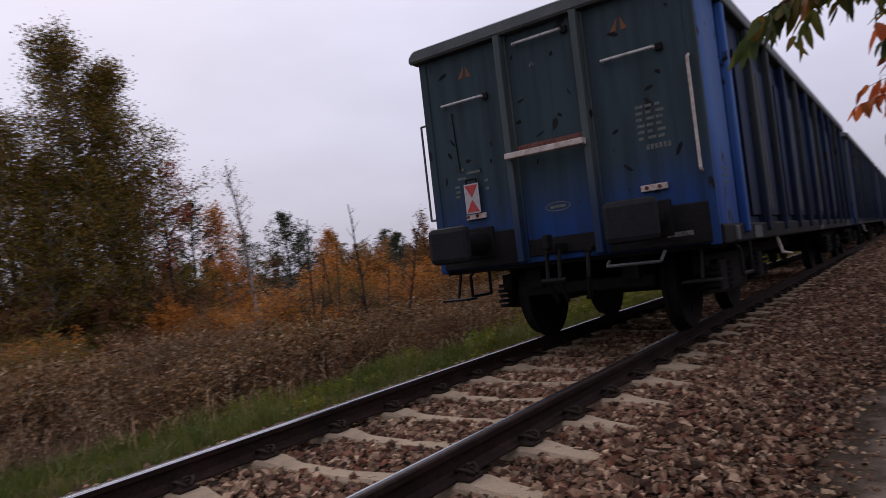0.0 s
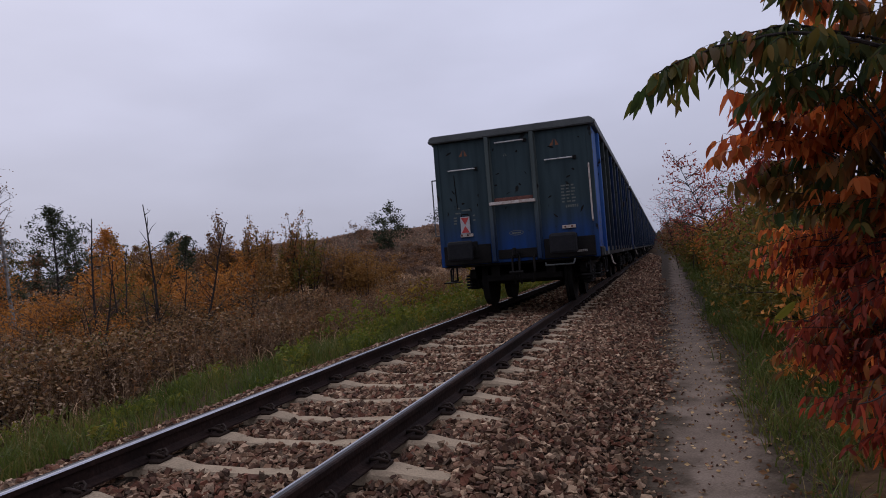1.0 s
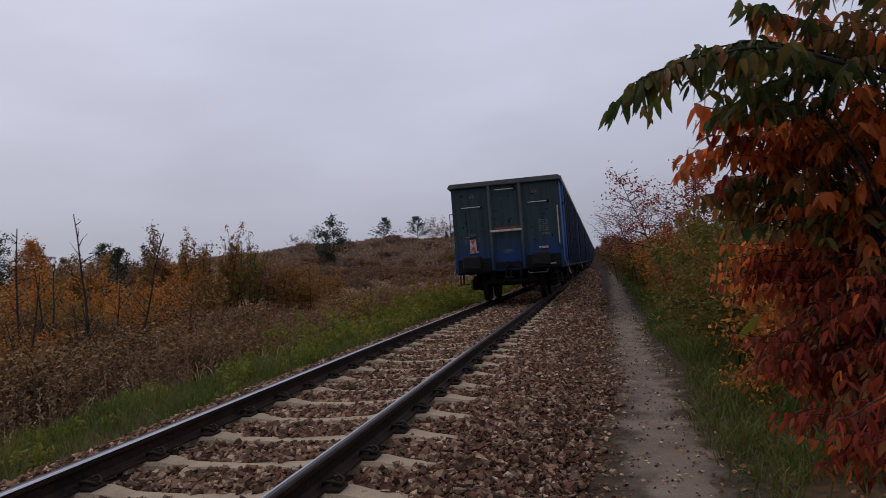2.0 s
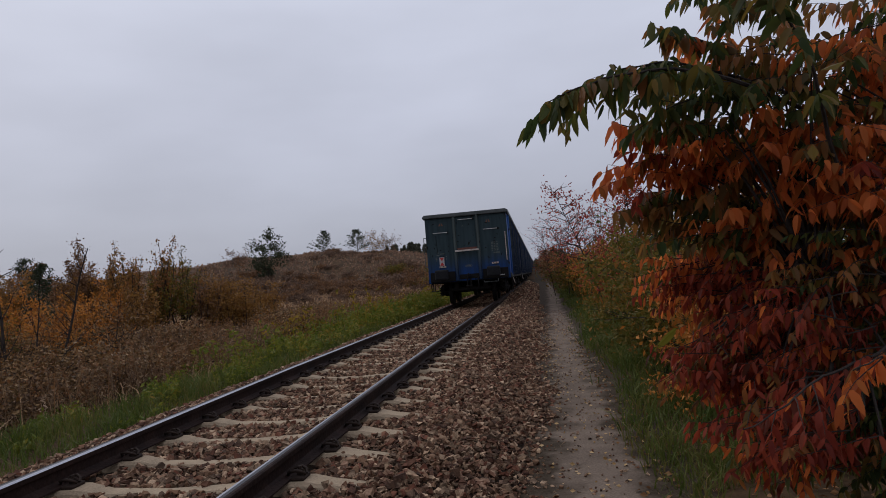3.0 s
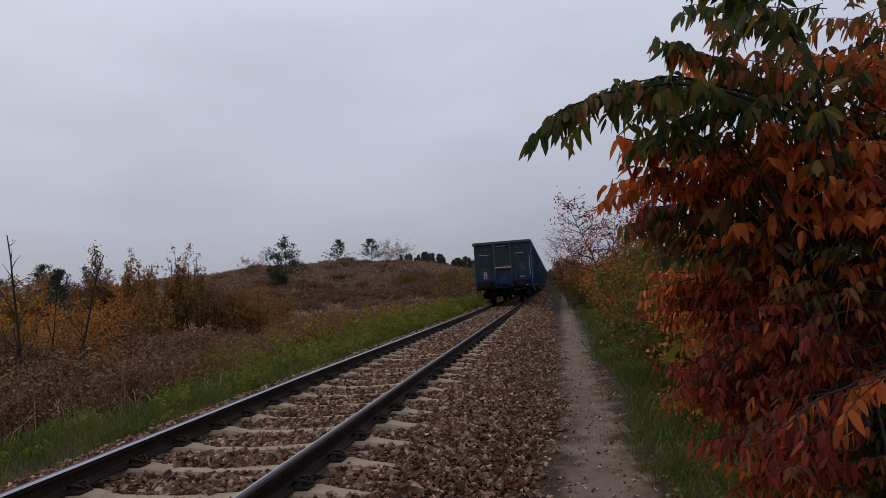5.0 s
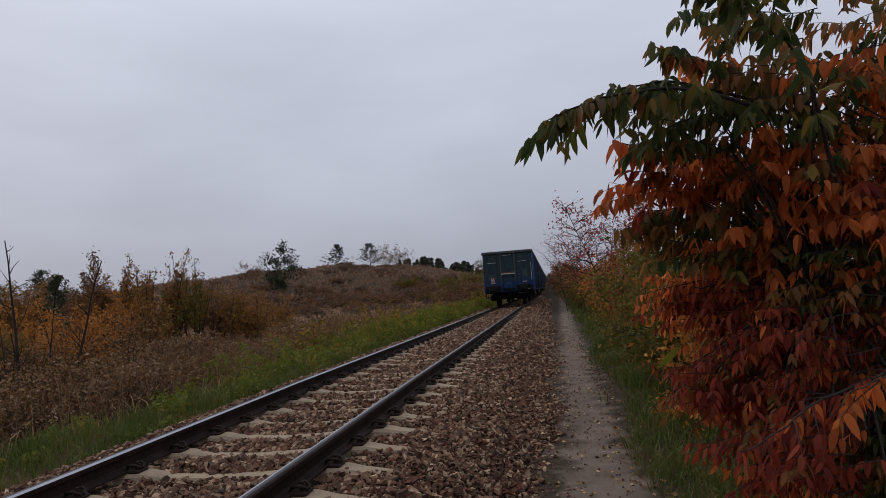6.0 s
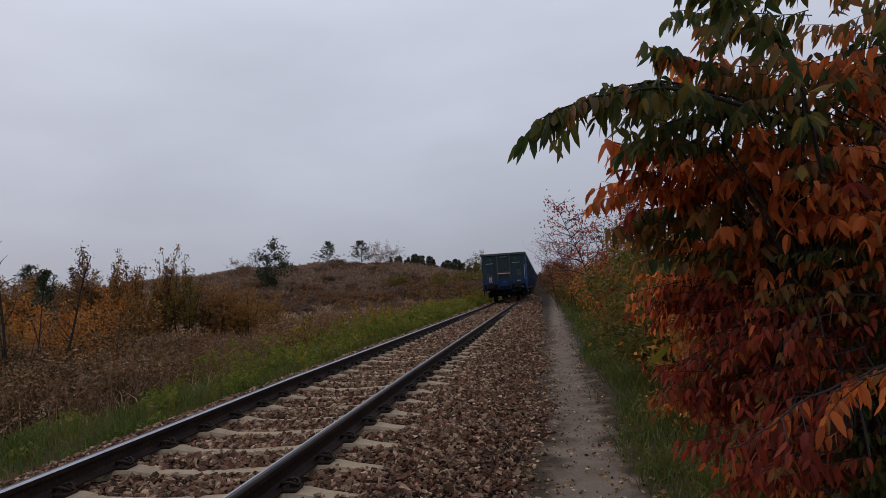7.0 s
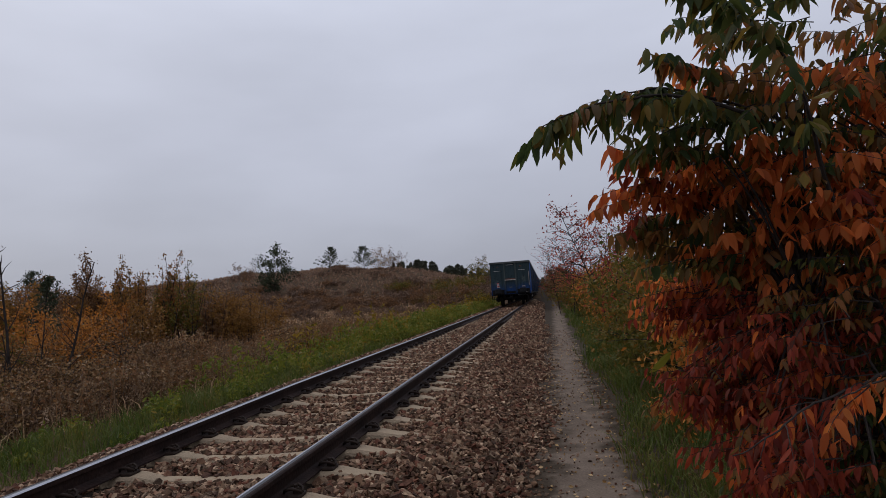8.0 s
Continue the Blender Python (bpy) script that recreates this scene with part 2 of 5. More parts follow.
M_WEED = foliage("dry_weeds", [(0.03, 0.02, 0.016), (0.07, 0.047, 0.038), (0.13, 0.093, 0.075), (0.26, 0.21, 0.18), (0.075, 0.06, 0.03)], 0.15, patch=0.45, deep=1.0)
M_FLUFF = foliage("fluffy_seed_heads", [(0.25, 0.21, 0.2), (0.42, 0.37, 0.36), (0.34, 0.28, 0.25)], 0.3, patch=0.2, deep=1.0)
M_STRAW = foliage("straw_grass", [(0.19, 0.14, 0.115), (0.28, 0.215, 0.18), (0.38, 0.30, 0.25), (0.16, 0.115, 0.09)], 0.2, patch=0.4, deep=1.2)
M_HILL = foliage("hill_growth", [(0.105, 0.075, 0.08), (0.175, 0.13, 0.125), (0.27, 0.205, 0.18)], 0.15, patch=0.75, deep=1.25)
M_GOLDWEED = foliage("yellow_weed_heads", [(0.12, 0.12, 0.02), (0.25, 0.19, 0.03), (0.36, 0.26, 0.04)], 0.25)
M_LEAF = {
    "green": foliage("cherry_green_leaf", [(0.018, 0.034, 0.016), (0.03, 0.05, 0.02), (0.05, 0.06, 0.02), (0.10, 0.075, 0.022)], 0.55, 0.55, deep=1.6, gloss=0.16),
    "orange": foliage("cherry_orange_leaf", [(0.26, 0.075, 0.03), (0.42, 0.12, 0.045), (0.55, 0.19, 0.07), (0.17, 0.085, 0.03)], 0.68, 0.45, deep=1.15),
    "red": foliage("cherry_red_leaf", [(0.16, 0.034, 0.034), (0.30, 0.06, 0.05), (0.45, 0.10, 0.07), (0.10, 0.04, 0.035)], 0.6, 0.45, deep=0.74),
    "birch": foliage("birch_leaf", [(0.065, 0.085, 0.02), (0.13, 0.13, 0.03), (0.23, 0.165, 0.04), (0.20, 0.105, 0.03)], 0.3, patch=0.5),
    # Raised blue in gold and rust paints distance haze into the leaf colour.
    "gold": foliage("gold_leaf", [(0.14, 0.085, 0.018), (0.22, 0.13, 0.028), (0.30, 0.18, 0.035), (0.13, 0.10, 0.025)], 0.35, patch=0.3, deep=0.88, blue=1.15),
    "rust": foliage("rust_leaf", [(0.22, 0.10, 0.022), (0.35, 0.16, 0.03), (0.44, 0.22, 0.042), (0.14, 0.075, 0.022)], 0.35, patch=0.4, deep=1.0, blue=0.95),
    "pine": foliage("pine_needles", [(0.026, 0.042, 0.032), (0.045, 0.068, 0.046), (0.07, 0.095, 0.06)], 0.1, patch=0.3),
    # Blue raised here too, for haze over the thicket.
    "olive": foliage("olive_shrub_leaf", [(0.07, 0.105, 0.022), (0.14, 0.16, 0.03), (0.25, 0.20, 0.04), (0.34, 0.16, 0.035)], 0.35, patch=0.45, deep=0.64, blue=0.9),
    "bramble": foliage("bramble_leaf", [(0.03, 0.022, 0.012), (0.075, 0.052, 0.028), (0.14, 0.095, 0.055), (0.24, 0.18, 0.125), (0.13, 0.06, 0.028), (0.06, 0.055, 0.025)], 0.2, patch=0.25, deep=1.1),
    # Pine green made paler and bluer: the far haze is painted into the needles.
    "hazed_wood": foliage("hazed_wood_needles", [(0.045, 0.058, 0.062), (0.065, 0.08, 0.08), (0.085, 0.095, 0.085)], 0.1, patch=0.3, deep=1.15),
    "bronze": foliage("cherry_bronze_leaf", [(0.06, 0.055, 0.022), (0.13, 0.08, 0.03), (0.22, 0.10, 0.04), (0.09, 0.065, 0.035)], 0.62, 0.45, deep=1.25, gloss=0.25),
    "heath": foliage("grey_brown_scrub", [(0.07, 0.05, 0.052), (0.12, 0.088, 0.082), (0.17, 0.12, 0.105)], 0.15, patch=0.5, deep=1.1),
    "crimson": foliage("crimson_leaf", [(0.22, 0.04, 0.05), (0.36, 0.08, 0.08), (0.45, 0.14, 0.11)], 0.45),
    # Brown greyed by extra blue, again haze held in the colour.
    "brown": foliage("brown_scrub_leaf", [(0.075, 0.045, 0.022), (0.14, 0.085, 0.035), (0.21, 0.13, 0.05)], 0.2, patch=0.4, deep=1.1, blue=1.0),
}


# ---------------------------------------------------------------- mesh tools
def part(name, bm, material, parent=None, label=""):
    """Links a bmesh as one mesh object under a thing or a part."""
    me = bpy.data.meshes.new(name)
    bm.to_mesh(me)
    bm.free()
    for mt in material if isinstance(material, (list, tuple)) else [material]:
        me.materials.append(mt)
    ob = new(name, me)
    ob.parent = parent
    if label:
        tagged(ob, label)
    return ob


def thing(name, label, category, group="", kind=""):
    return tagged(new(name), label, category, group, kind)


def np_mesh(name, v, f, material, parent=None, label="", smooth=False):
    """Links vertices (n, 3) and faces (m, k) as one mesh object."""
    v, f = np.asarray(v, np.float32), np.asarray(f, np.int32)
    me = bpy.data.meshes.new(name)
    me.vertices.add(len(v))
    me.vertices.foreach_set("co", v.ravel())
    me.loops.add(f.size)
    me.loops.foreach_set("vertex_index", f.ravel())
    me.polygons.add(len(f))
    me.polygons.foreach_set("loop_start", np.arange(0, f.size, f.shape[1], dtype=np.int32))
    me.update(calc_edges=True)
    me.polygons.foreach_set("use_smooth", np.full(len(f), smooth))
    me.materials.append(material)
    ob = new(name, me)
    ob.parent = parent
    if label:
        tagged(ob, label)
    return ob


def box(bm, x0, x1, y0, y1, z0, z1, bevel=0.0):
    made = bmesh.ops.create_cube(bm, size=1.0, matrix=Matrix.Translation(((x0 + x1) / 2, (y0 + y1) / 2, (z0 + z1) / 2))
                                 @ Matrix.Diagonal((x1 - x0, y1 - y0, z1 - z0, 1)))
    if bevel > 0:
        edges = list({e for v in made["verts"] for e in v.link_edges})
        bmesh.ops.bevel(bm, geom=edges, offset=bevel, segments=2, affect="EDGES", profile=0.5)
    return bm


def block(x0, x1, y0, y1, z0, z1, bevel=0.0):
    return box(bmesh.new(), x0, x1, y0, y1, z0, z1, bevel)


def cyl(bm, a, b, r, sides=10, r2=None):
    a, b = Vector(a), Vector(b)
    d = b - a
    m = Matrix.Translation((a + b) / 2) @ d.to_track_quat("Z", "Y").to_matrix().to_4x4()
    bmesh.ops.create_cone(bm, cap_ends=True, segments=sides, radius1=r, radius2=r if r2 is None else r2, depth=d.length, matrix=m)
    return bm


def rod(points, r, sides=8):
    bm = bmesh.new()
    for a, b in zip(points, points[1:]):
        cyl(bm, a, b, r, sides)
    return bm


def tube(points, radii, sides=5):
    """Vertices and faces (quads) of a tapered tube along points."""
    p = np.asarray(points, float)
    t = np.gradient(p, axis=0)
    t /= np.linalg.norm(t, axis=1)[:, None] + 1e-9
    up = np.where(np.abs(t[:, 2:3]) > 0.9, [[1.0, 0, 0]], [[0, 0, 1.0]])
    u = np.cross(t, up)
    u /= np.linalg.norm(u, axis=1)[:, None] + 1e-9
    w = np.cross(t, u)
    ang = np.arange(sides) * 2 * np.pi / sides
    ring = u[:, None] * np.cos(ang)[None, :, None] + w[:, None] * np.sin(ang)[None, :, None]
    v = (p[:, None] + ring * np.asarray(radii)[:, None, None]).reshape(-1, 3)
    n = len(p)
    i, j = np.meshgrid(np.arange(n - 1), np.arange(sides), indexing="ij")
    a, b = i * sides + j, i * sides + (j + 1) % sides
    f = np.stack([a, b, b + sides, a + sides], -1).reshape(-1, 4)
    return v, f


def joined(pieces):
    vs, fs, n = [], [], 0
    for v, f in pieces:
        vs.append(v)
        fs.append(f + n)
        n += len(v)
    return np.concatenate(vs), np.concatenate(fs)


def unit(v):
    return v / (np.linalg.norm(v, axis=-1, keepdims=True) + 1e-9)


def leaf_quads(rng, centres, size, flat=0.0, droop=0.0, slim=0.55):
    """Small four-cornered leaves at the centres, turned at random."""
    n = len(centres)
    d = rng.normal(size=(n, 3))
    d[:, 2] = d[:, 2] * (1 - flat) - droop
    d = unit(d)
    s = unit(np.cross(d, rng.normal(size=(n, 3))))
    ln = size * rng.uniform(0.6, 1.35, (n, 1))
    nrm = np.cross(d, s)
    v = np.stack([centres - d * ln / 2, centres + s * ln * slim / 2 + nrm * ln * 0.08, centres + d * ln / 2,
                  centres - s * ln * slim / 2 + nrm * ln * 0.08], 1).reshape(-1, 3)
    return v, np.arange(4 * n).reshape(-1, 4)


LEAF_U = np.array([0.0, 0.16, 0.45, 0.78, 1.0])
LEAF_W = np.array([0.05, 0.68, 1.0, 0.72, 0.04])


def true_leaves(rng, base, d, length, width=0.21, curl=0.3, arch=0.0):
    """Pointed oval leaves, folded along the midrib and curled to the tip: base points, directions, lengths."""
    n = len(base)
    d = unit(d)
    s = unit(np.cross(d, rng.normal(size=(n, 3)) + np.array([0, 0, 0.4])))
    nrm = np.cross(s, d)
    rows = []
    bend = rng.uniform(-0.2, 1.0, (n, 1)) * curl
    for u, w in zip(LEAF_U, LEAF_W):
        mid = base + d * length * u + nrm * length * bend * u * u * -0.6
        mid[:, 2:] -= length * arch * u * u
        side = s * length * width * w
        lift = nrm * length * 0.07 * w
        rows += [mid - side + lift, mid, mid + side + lift]
    v = np.stack(rows, 1).reshape(-1, 3)
    one = []
    for k in range(len(LEAF_U) - 1):
        a = 3 * k
        one += [(a, a + 1, a + 4, a + 3), (a + 1, a + 2, a + 5, a + 4)]
    f = (np.array(one)[None] + (np.arange(n) * 15)[:, None, None]).reshape(-1, 4)
    return v, f


# ---------------------------------------------------------------- the line of the track
RAIL_Z = 0.155


def shift(y):
    """Sideways and downward drift of the line along its way."""
    s = np.maximum(0, np.asarray(y, float) - 4)
    s = np.where(s > 260, 260 + (s - 260) * 0.2, s)
    return -0.0072 * s, -0.0095 * s


def smooth_step(a, b, x):
    t = np.clip((np.asarray(x, float) - a) / (b - a), 0, 1)
    return t * t * (3 - 2 * t)


def ground_z(x, y):
    """Height of the ground: the path, the verges, the low field and the hill."""
    x, y = np.asarray(x, float), np.asarray(y, float)
    dx, dz = shift(y)
    u = x - dx
    z = -0.42 + 0.06 * smooth_step(1.7, 2.1, u) + 0.10 * smooth_step(2.9, 3.7, u) + 0.25 * smooth_step(5, 14, u)
    z = z + 0.12 * smooth_step(-1.4, -2.0, u) - 0.28 * smooth_step(-2.8, -5.0, u) - 0.25 * smooth_step(-6, -16, u)
    rough = smooth_step(3.2, 5, np.abs(u - 0.3))
    z = z + rough * 0.05 * (np.sin(x * 1.7 + y * 0.6) + np.sin(y * 1.3 - x * 0.4) * 0.8)
    z = z + dz * (1 - smooth_step(-12, -50, u))
    # a low hill whose ridge runs towards the line
    s = (x + 60) * 0.822 + (y - 90) * 0.569
    d = -(x + 60) * 0.569 + (y - 90) * 0.822
    ridge = np.interp(s, [-90, -45, 0, 13, 33, 43, 52, 60, 70], [0, 2.2, 5.2, 6.2, 7.3, 7.2, 5.6, 3.4, 0])
    ridge = ridge * (1 + 0.03 * np.sin(s * 0.45) + 0.02 * np.sin(s * 1.1))
    return z + ridge * smooth_step(-46, 2, d) * (1 - smooth_step(12, 95, d))


def steps(stretches):
    out = []
    for a, b, n in stretches:
        out += list(np.linspace(a, b, n, endpoint=False))
    return np.array(out + [stretches[-1][1]])


def sheet(name, xs, ys, zfun, material, kind="structure", follow=False):
    X, Y = np.meshgrid(xs, ys, indexing="ij")
    if follow:
        dx, _ = shift(Y)
        X = X + dx
    Z = zfun(X, Y)
    v = np.stack([X, Y, Z], -1).reshape(-1, 3)
    nx, ny = X.shape
    i, j = np.meshgrid(np.arange(nx - 1), np.arange(ny - 1), indexing="ij")
    a = i * ny + j
    f = np.stack([a, a + ny, a + ny + 1, a + 1], -1).reshape(-1, 4)
    return tagged(np_mesh(name, v, f, material, smooth=True), kind=kind)


ground = sheet("ground", steps([(-1800, -200, 20), (-200, -60, 36), (-60, -12, 60), (-12, 12, 90), (12, 60, 30), (60, 1800, 24)]),
               steps([(-1500, -60, 12), (-60, -8, 14), (-8, 30, 90), (30, 160, 80), (160, 400, 24), (400, 3000, 16)]), ground_z, M_GROUND)
tagged(ground, "brown autumn field with dry soil and a low hill", "ground")


def path_edge_z(x, y):
    return ground_z(x, y) + 0.010 + 0.006 * np.sin(x * 9 + y * 4) * np.sin(y * 5.3)


tagged(sheet("path", np.linspace(1.8, 3.3, 16), steps([(-40, -8, 30), (-8, 30, 120), (30, 130, 60)]), path_edge_z, M_PATH, follow=True),
       "trodden pale dirt footpath beside the ballast", "path")


def bed_z(u):
    """Height of the ballast's surface across the track."""
    u = np.abs(np.asarray(u, float))
    z = -0.064 - 0.008 * np.exp(-(u / 0.3) ** 2)
    return z - 0.34 * smooth_step(1.4, 2.35, u)


def bed_surface(x, y):
    dx, dz = shift(y)
    return bed_z(x - dx) + dz + 0.008 * np.sin(x * 31 + y * 17) * np.sin(y * 29 - x * 13)


tagged(sheet("ballast_bed", np.linspace(-2.15, 2.3, 70), steps([(-40, -8, 80), (-8, 20, 300), (20, 60, 160), (60, 260, 60)]), bed_surface, M_SHADED_BED,
             follow=True), "dark brown ballast bed under the track, gap shade in its colour", "ballast")

# ballast stones: crushed, angular, one joined heap a stretch
CUBE = np.array([(x, y, z) for x in (-1, 1) for y in (-1, 1) for z in (-1, 1)], float)
CUBE_F = np.array([(0, 1, 3, 2), (4, 6, 7, 5), (0, 4, 5, 1), (2, 3, 7, 6), (0, 2, 6, 4), (1, 5, 7, 3)])


def stones(name, label, n, x0, x1, y0, y1, size, seed, zfun, keep=None, sink=0.3):
    rng = np.random.default_rng(seed)
    u, y = rng.uniform(x0, x1, n), y0 + (y1 - y0) * rng.uniform(0, 1, n)
    if keep is not None:
        k = keep(u, y, rng)
        u, y = u[k], y[k]
    n = len(u)
    dx, dz = shift(y)
    s = size * rng.uniform(0.45, 1.25, n) ** 1.0
    c = np.stack([u + dx, y, zfun(u, y) + s * sink + rng.uniform(-0.3, 0.5, n) * s], -1)
    shape = CUBE[None] * rng.uniform(0.4, 1.0, (n, 1, 3)) + rng.uniform(-0.5, 0.5, (n, 8, 3))
    q = rng.normal(size=(n, 4))
    q /= np.linalg.norm(q, axis=1)[:, None]
    a, b, cc, d = q.T
    R = np.stack([1 - 2 * (cc * cc + d * d), 2 * (b * cc - a * d), 2 * (b * d + a * cc), 2 * (b * cc + a * d), 1 - 2 * (b * b + d * d),
                  2 * (cc * d - a * b), 2 * (b * d - a * cc), 2 * (cc * d + a * b), 1 - 2 * (b * b + cc * cc)], -1).reshape(n, 3, 3)
    turned = np.einsum("nij,nkj->nki", R, shape * np.array([1.15, 0.95, 0.7])) * np.array([1, 1, 0.85])
    v = c[:, None] + turned * (s * 0.5)[:, None, None]
    f = (CUBE_F[None] + (np.arange(n) * 8)[:, None, None]).reshape(-1, 4)
    return tagged(np_mesh(name, v.reshape(-1, 3), f, M_STONE), label, "ballast", kind="stuff")


def stone_z(u, y):
    dx, dz = shift(y)
    return np.maximum(bed_z(u) + dz, ground_z(u + dx, y))


def off_sleepers(u, y, rng):
    """Few stones on the sleepers, none under the rail heads."""
    d = np.abs((y + 0.3) % 0.6 - 0.3)
    on = (d < 0.052) & (np.abs(u) < 1.27)
    spill = rng.uniform(size=len(u)) < np.where(np.abs(u) < 0.35, 0.09, 0.03)
    rail = np.abs(np.abs(u) - 0.75) < 0.075
    edge = rng.uniform(size=len(u)) < 1 - smooth_step(1.98, 2.42, u + 0.10 * np.sin(y * 1.3) + 0.06 * np.sin(y * 4.1))
    return (~on | spill) & ~rail & edge


stones("ballast_stones", "loose brown and grey crushed stones between the sleepers", 82000, -2.0, 2.45, -3.6, 9, 0.0435, 3, stone_z, off_sleepers)
stones("ballast_stones", "loose brown and grey crushed stones along the track", 52000, -2.0, 2.42, 9, 26, 0.056, 4, stone_z, off_sleepers)
stones("ballast_stones", "loose crushed stones along the far track", 22000, -2.0, 2.25, 26, 70, 0.10, 5, stone_z, off_sleepers)
stones("ballast_stones", "loose crushed stones behind along the track", 30000, -2.0, 2.35, -14, -3.6, 0.06, 8, stone_z, off_sleepers)
stones("ballast_spill", "stray stones spilled on the edge of the path", 5200, 2.1, 2.64, -3.5, 24, 0.028, 6,
       lambda u, y: ground_z(u + shift(y)[0], y), lambda u, y, rng: rng.uniform(size=len(u)) < 1.0 - (u - 2.13) / 0.45, 0.2)
stones("gravel", "small pale pebbles lying on the dirt path", 1300, 2.2, 3.0, -3.5, 20, 0.022, 7,
       lambda u, y: ground_z(u + shift(y)[0], y) + 0.012, None, 0.2)


# rails
def rail_profile():
    half = [(0.0625, 0.006), (0.0625, 0.017), (0.022, 0.030), (0.008, 0.045), (0.008, 0.108), (0.034, 0.118), (0.036, 0.147), (0.028, 0.154), (0.012, 0.155)]
    return half + [(-x, z) for x, z in reversed(half)]


def rail(x):
    prof = rail_profile()
    ys = steps([(-40, 4, 9), (4, 300, 74)])
    dx, dz = shift(ys)
    bm = bmesh.new()
    rings = [[bm.verts.new((x + a + sx, yy, b + sz)) for a, b in prof] for yy, sx, sz in zip(ys, dx, dz)]
    k = len(prof)
    for r0, r1 in zip(rings, rings[1:]):
        for i in range(k):
            j = (i + 1) % k
            fc = bm.faces.new((r0[i], r0[j], r1[j], r1[i]))
            # Polished gauge side, cut to the highlight's width: narrower on the near rail.
            inner = -1 if x > 0 else 1
            top = prof[i][1] > 0.146 and prof[j][1] > 0.146
            mid = (prof[i][0] + prof[j][0]) * inner
            fc.material_index = 0 if not top else 1 if mid > (0.025 if x > 0 else 0.002) else 2 if mid > -0.002 else 0
    bmesh.ops.recalc_face_normals(bm, faces=bm.faces)
    return tagged(part("rail", bm, [M_RAIL, M_RAILTOP, M_RAIL_OFF_SHEEN]), "rusty steel rail with a polished running head", "rail", "rails of the track", "structure")


rail(-0.7535)
rail(0.7535)


# sleepers with their clips
def sleeper_mesh():
    bm = bmesh.new()
    # across the track: place, top height, half width at the top and at the base
    rows = [(-1.25, -0.045, 0.065, 0.14), (-1.05, -0.02, 0.075, 0.15), (-0.93, 0.004, 0.085, 0.15), (-0.57, 0.004, 0.085, 0.15),
            (-0.40, -0.03, 0.065, 0.125), (0, -0.042, 0.055, 0.115), (0.40, -0.03, 0.065, 0.125), (0.57, 0.004, 0.085, 0.15),
            (0.93, 0.004, 0.085, 0.15), (1.05, -0.02, 0.075, 0.15), (1.25, -0.045, 0.065, 0.14)]
    rings = []
    for x, z, a, b in rows:
        rings.append([bm.verts.new((x, yy, zz)) for yy, zz in ((-b, -0.2), (-a - 0.012, z - 0.02), (-a + 0.004, z), (a - 0.004, z), (a + 0.012, z - 0.02), (b, -0.2))])
    for r0, r1 in zip(rings, rings[1:]):
        for i in range(6):
            bm.faces.new((r0[i], r0[(i + 1) % 6], r1[(i + 1) % 6], r1[i]))
    bm.faces.new(rings[0])
    bm.faces.new(rings[-1])
    bmesh.ops.recalc_face_normals(bm, faces=bm.faces)
    return bm


def clip_plate(side):
    return block(*sorted((0.0, side * 0.085)), -0.065, 0.065, 0.002, 0.026, 0.010)


def clip_screw(side):
    bm = cyl(bmesh.new(), (side * 0.042, 0, 0.02), (side * 0.042, 0, 0.06), 0.021, 8)
    return cyl(bm, (side * 0.042, 0, 0.05), (side * 0.042, 0, 0.078), 0.012, 6)


def clip_spring(side, e):
    return tube([(side * 0.078, e * 0.010, 0.032), (side * 0.07, e * 0.036, 0.05), (side * 0.035, e * 0.052, 0.064), (side * -0.012, e * 0.044, 0.054), (side * -0.026, e * 0.016, 0.036)],
                [0.0095] * 5, 6)


def new_sleeper(fine):
    sl = tagged(part("concrete_sleeper", sleeper_mesh(), M_CONCRETE), "weathered pale concrete sleeper with rusty rail clips", "sleeper", "sleepers under the rails")
    for cx, side in ((-0.84, -1), (-0.665, 1), (0.665, -1), (0.84, 1)):
        c = part("rail_clip", clip_plate(side), M_CLIP, sl)
        c.location = (cx - side * 0.02, 0, 0)
        if fine:
            part("screw", clip_screw(side), M_CLIP, c)
            for e in (-1, 1):
                sv, sf = clip_spring(side, e)
                np_mesh("spring", sv, sf, M_CLIP, c, smooth=True)
    return sl


near_sleeper, far_sleeper = new_sleeper(True), new_sleeper(False)
rs = random.Random(4)
for k in range(-22, 150):
    y = 0.6 * k
    dx, dz = shift(y)
    m = pose(float(dx) + rs.uniform(-0.015, 0.015), y + rs.uniform(-0.012, 0.012), float(dz) + rs.uniform(-0.008, 0.004), 0, 0, rs.uniform(-0.5, 0.5))
    source = near_sleeper if -6 <= k < 34 else far_sleeper
    if k in (-6, 34):
        source.matrix_basis = m
    else:
        copy_thing(source, m)


# ---------------------------------------------------------------- the train
WL = 14.04      # over the buffers
BODY = 12.8     # the body alone


def wheelset_mesh():
    bm = bmesh.new()
    cyl(bm, (-1.0, 0, 0), (1.0, 0, 0), 0.075, 12)
    for s in (-1, 1):
        cyl(bm, (s * 0.70, 0, 0), (s * 0.74, 0, 0), 0.49, 32)
        cyl(bm, (s * 0.74, 0, 0), (s * 0.83, 0, 0), 0.46, 32, 0.455)
        cyl(bm, (s * 0.66, 0, 0), (s * 0.88, 0, 0), 0.14, 16)
        for k in range(4):
            a = k * math.pi / 2
            cyl(bm, (s * 0.832, 0.28 * math.cos(a), 0.28 * math.sin(a)), (s * 0.836, 0.28 * math.cos(a), 0.28 * math.sin(a)), 0.05, 8)
    return bm


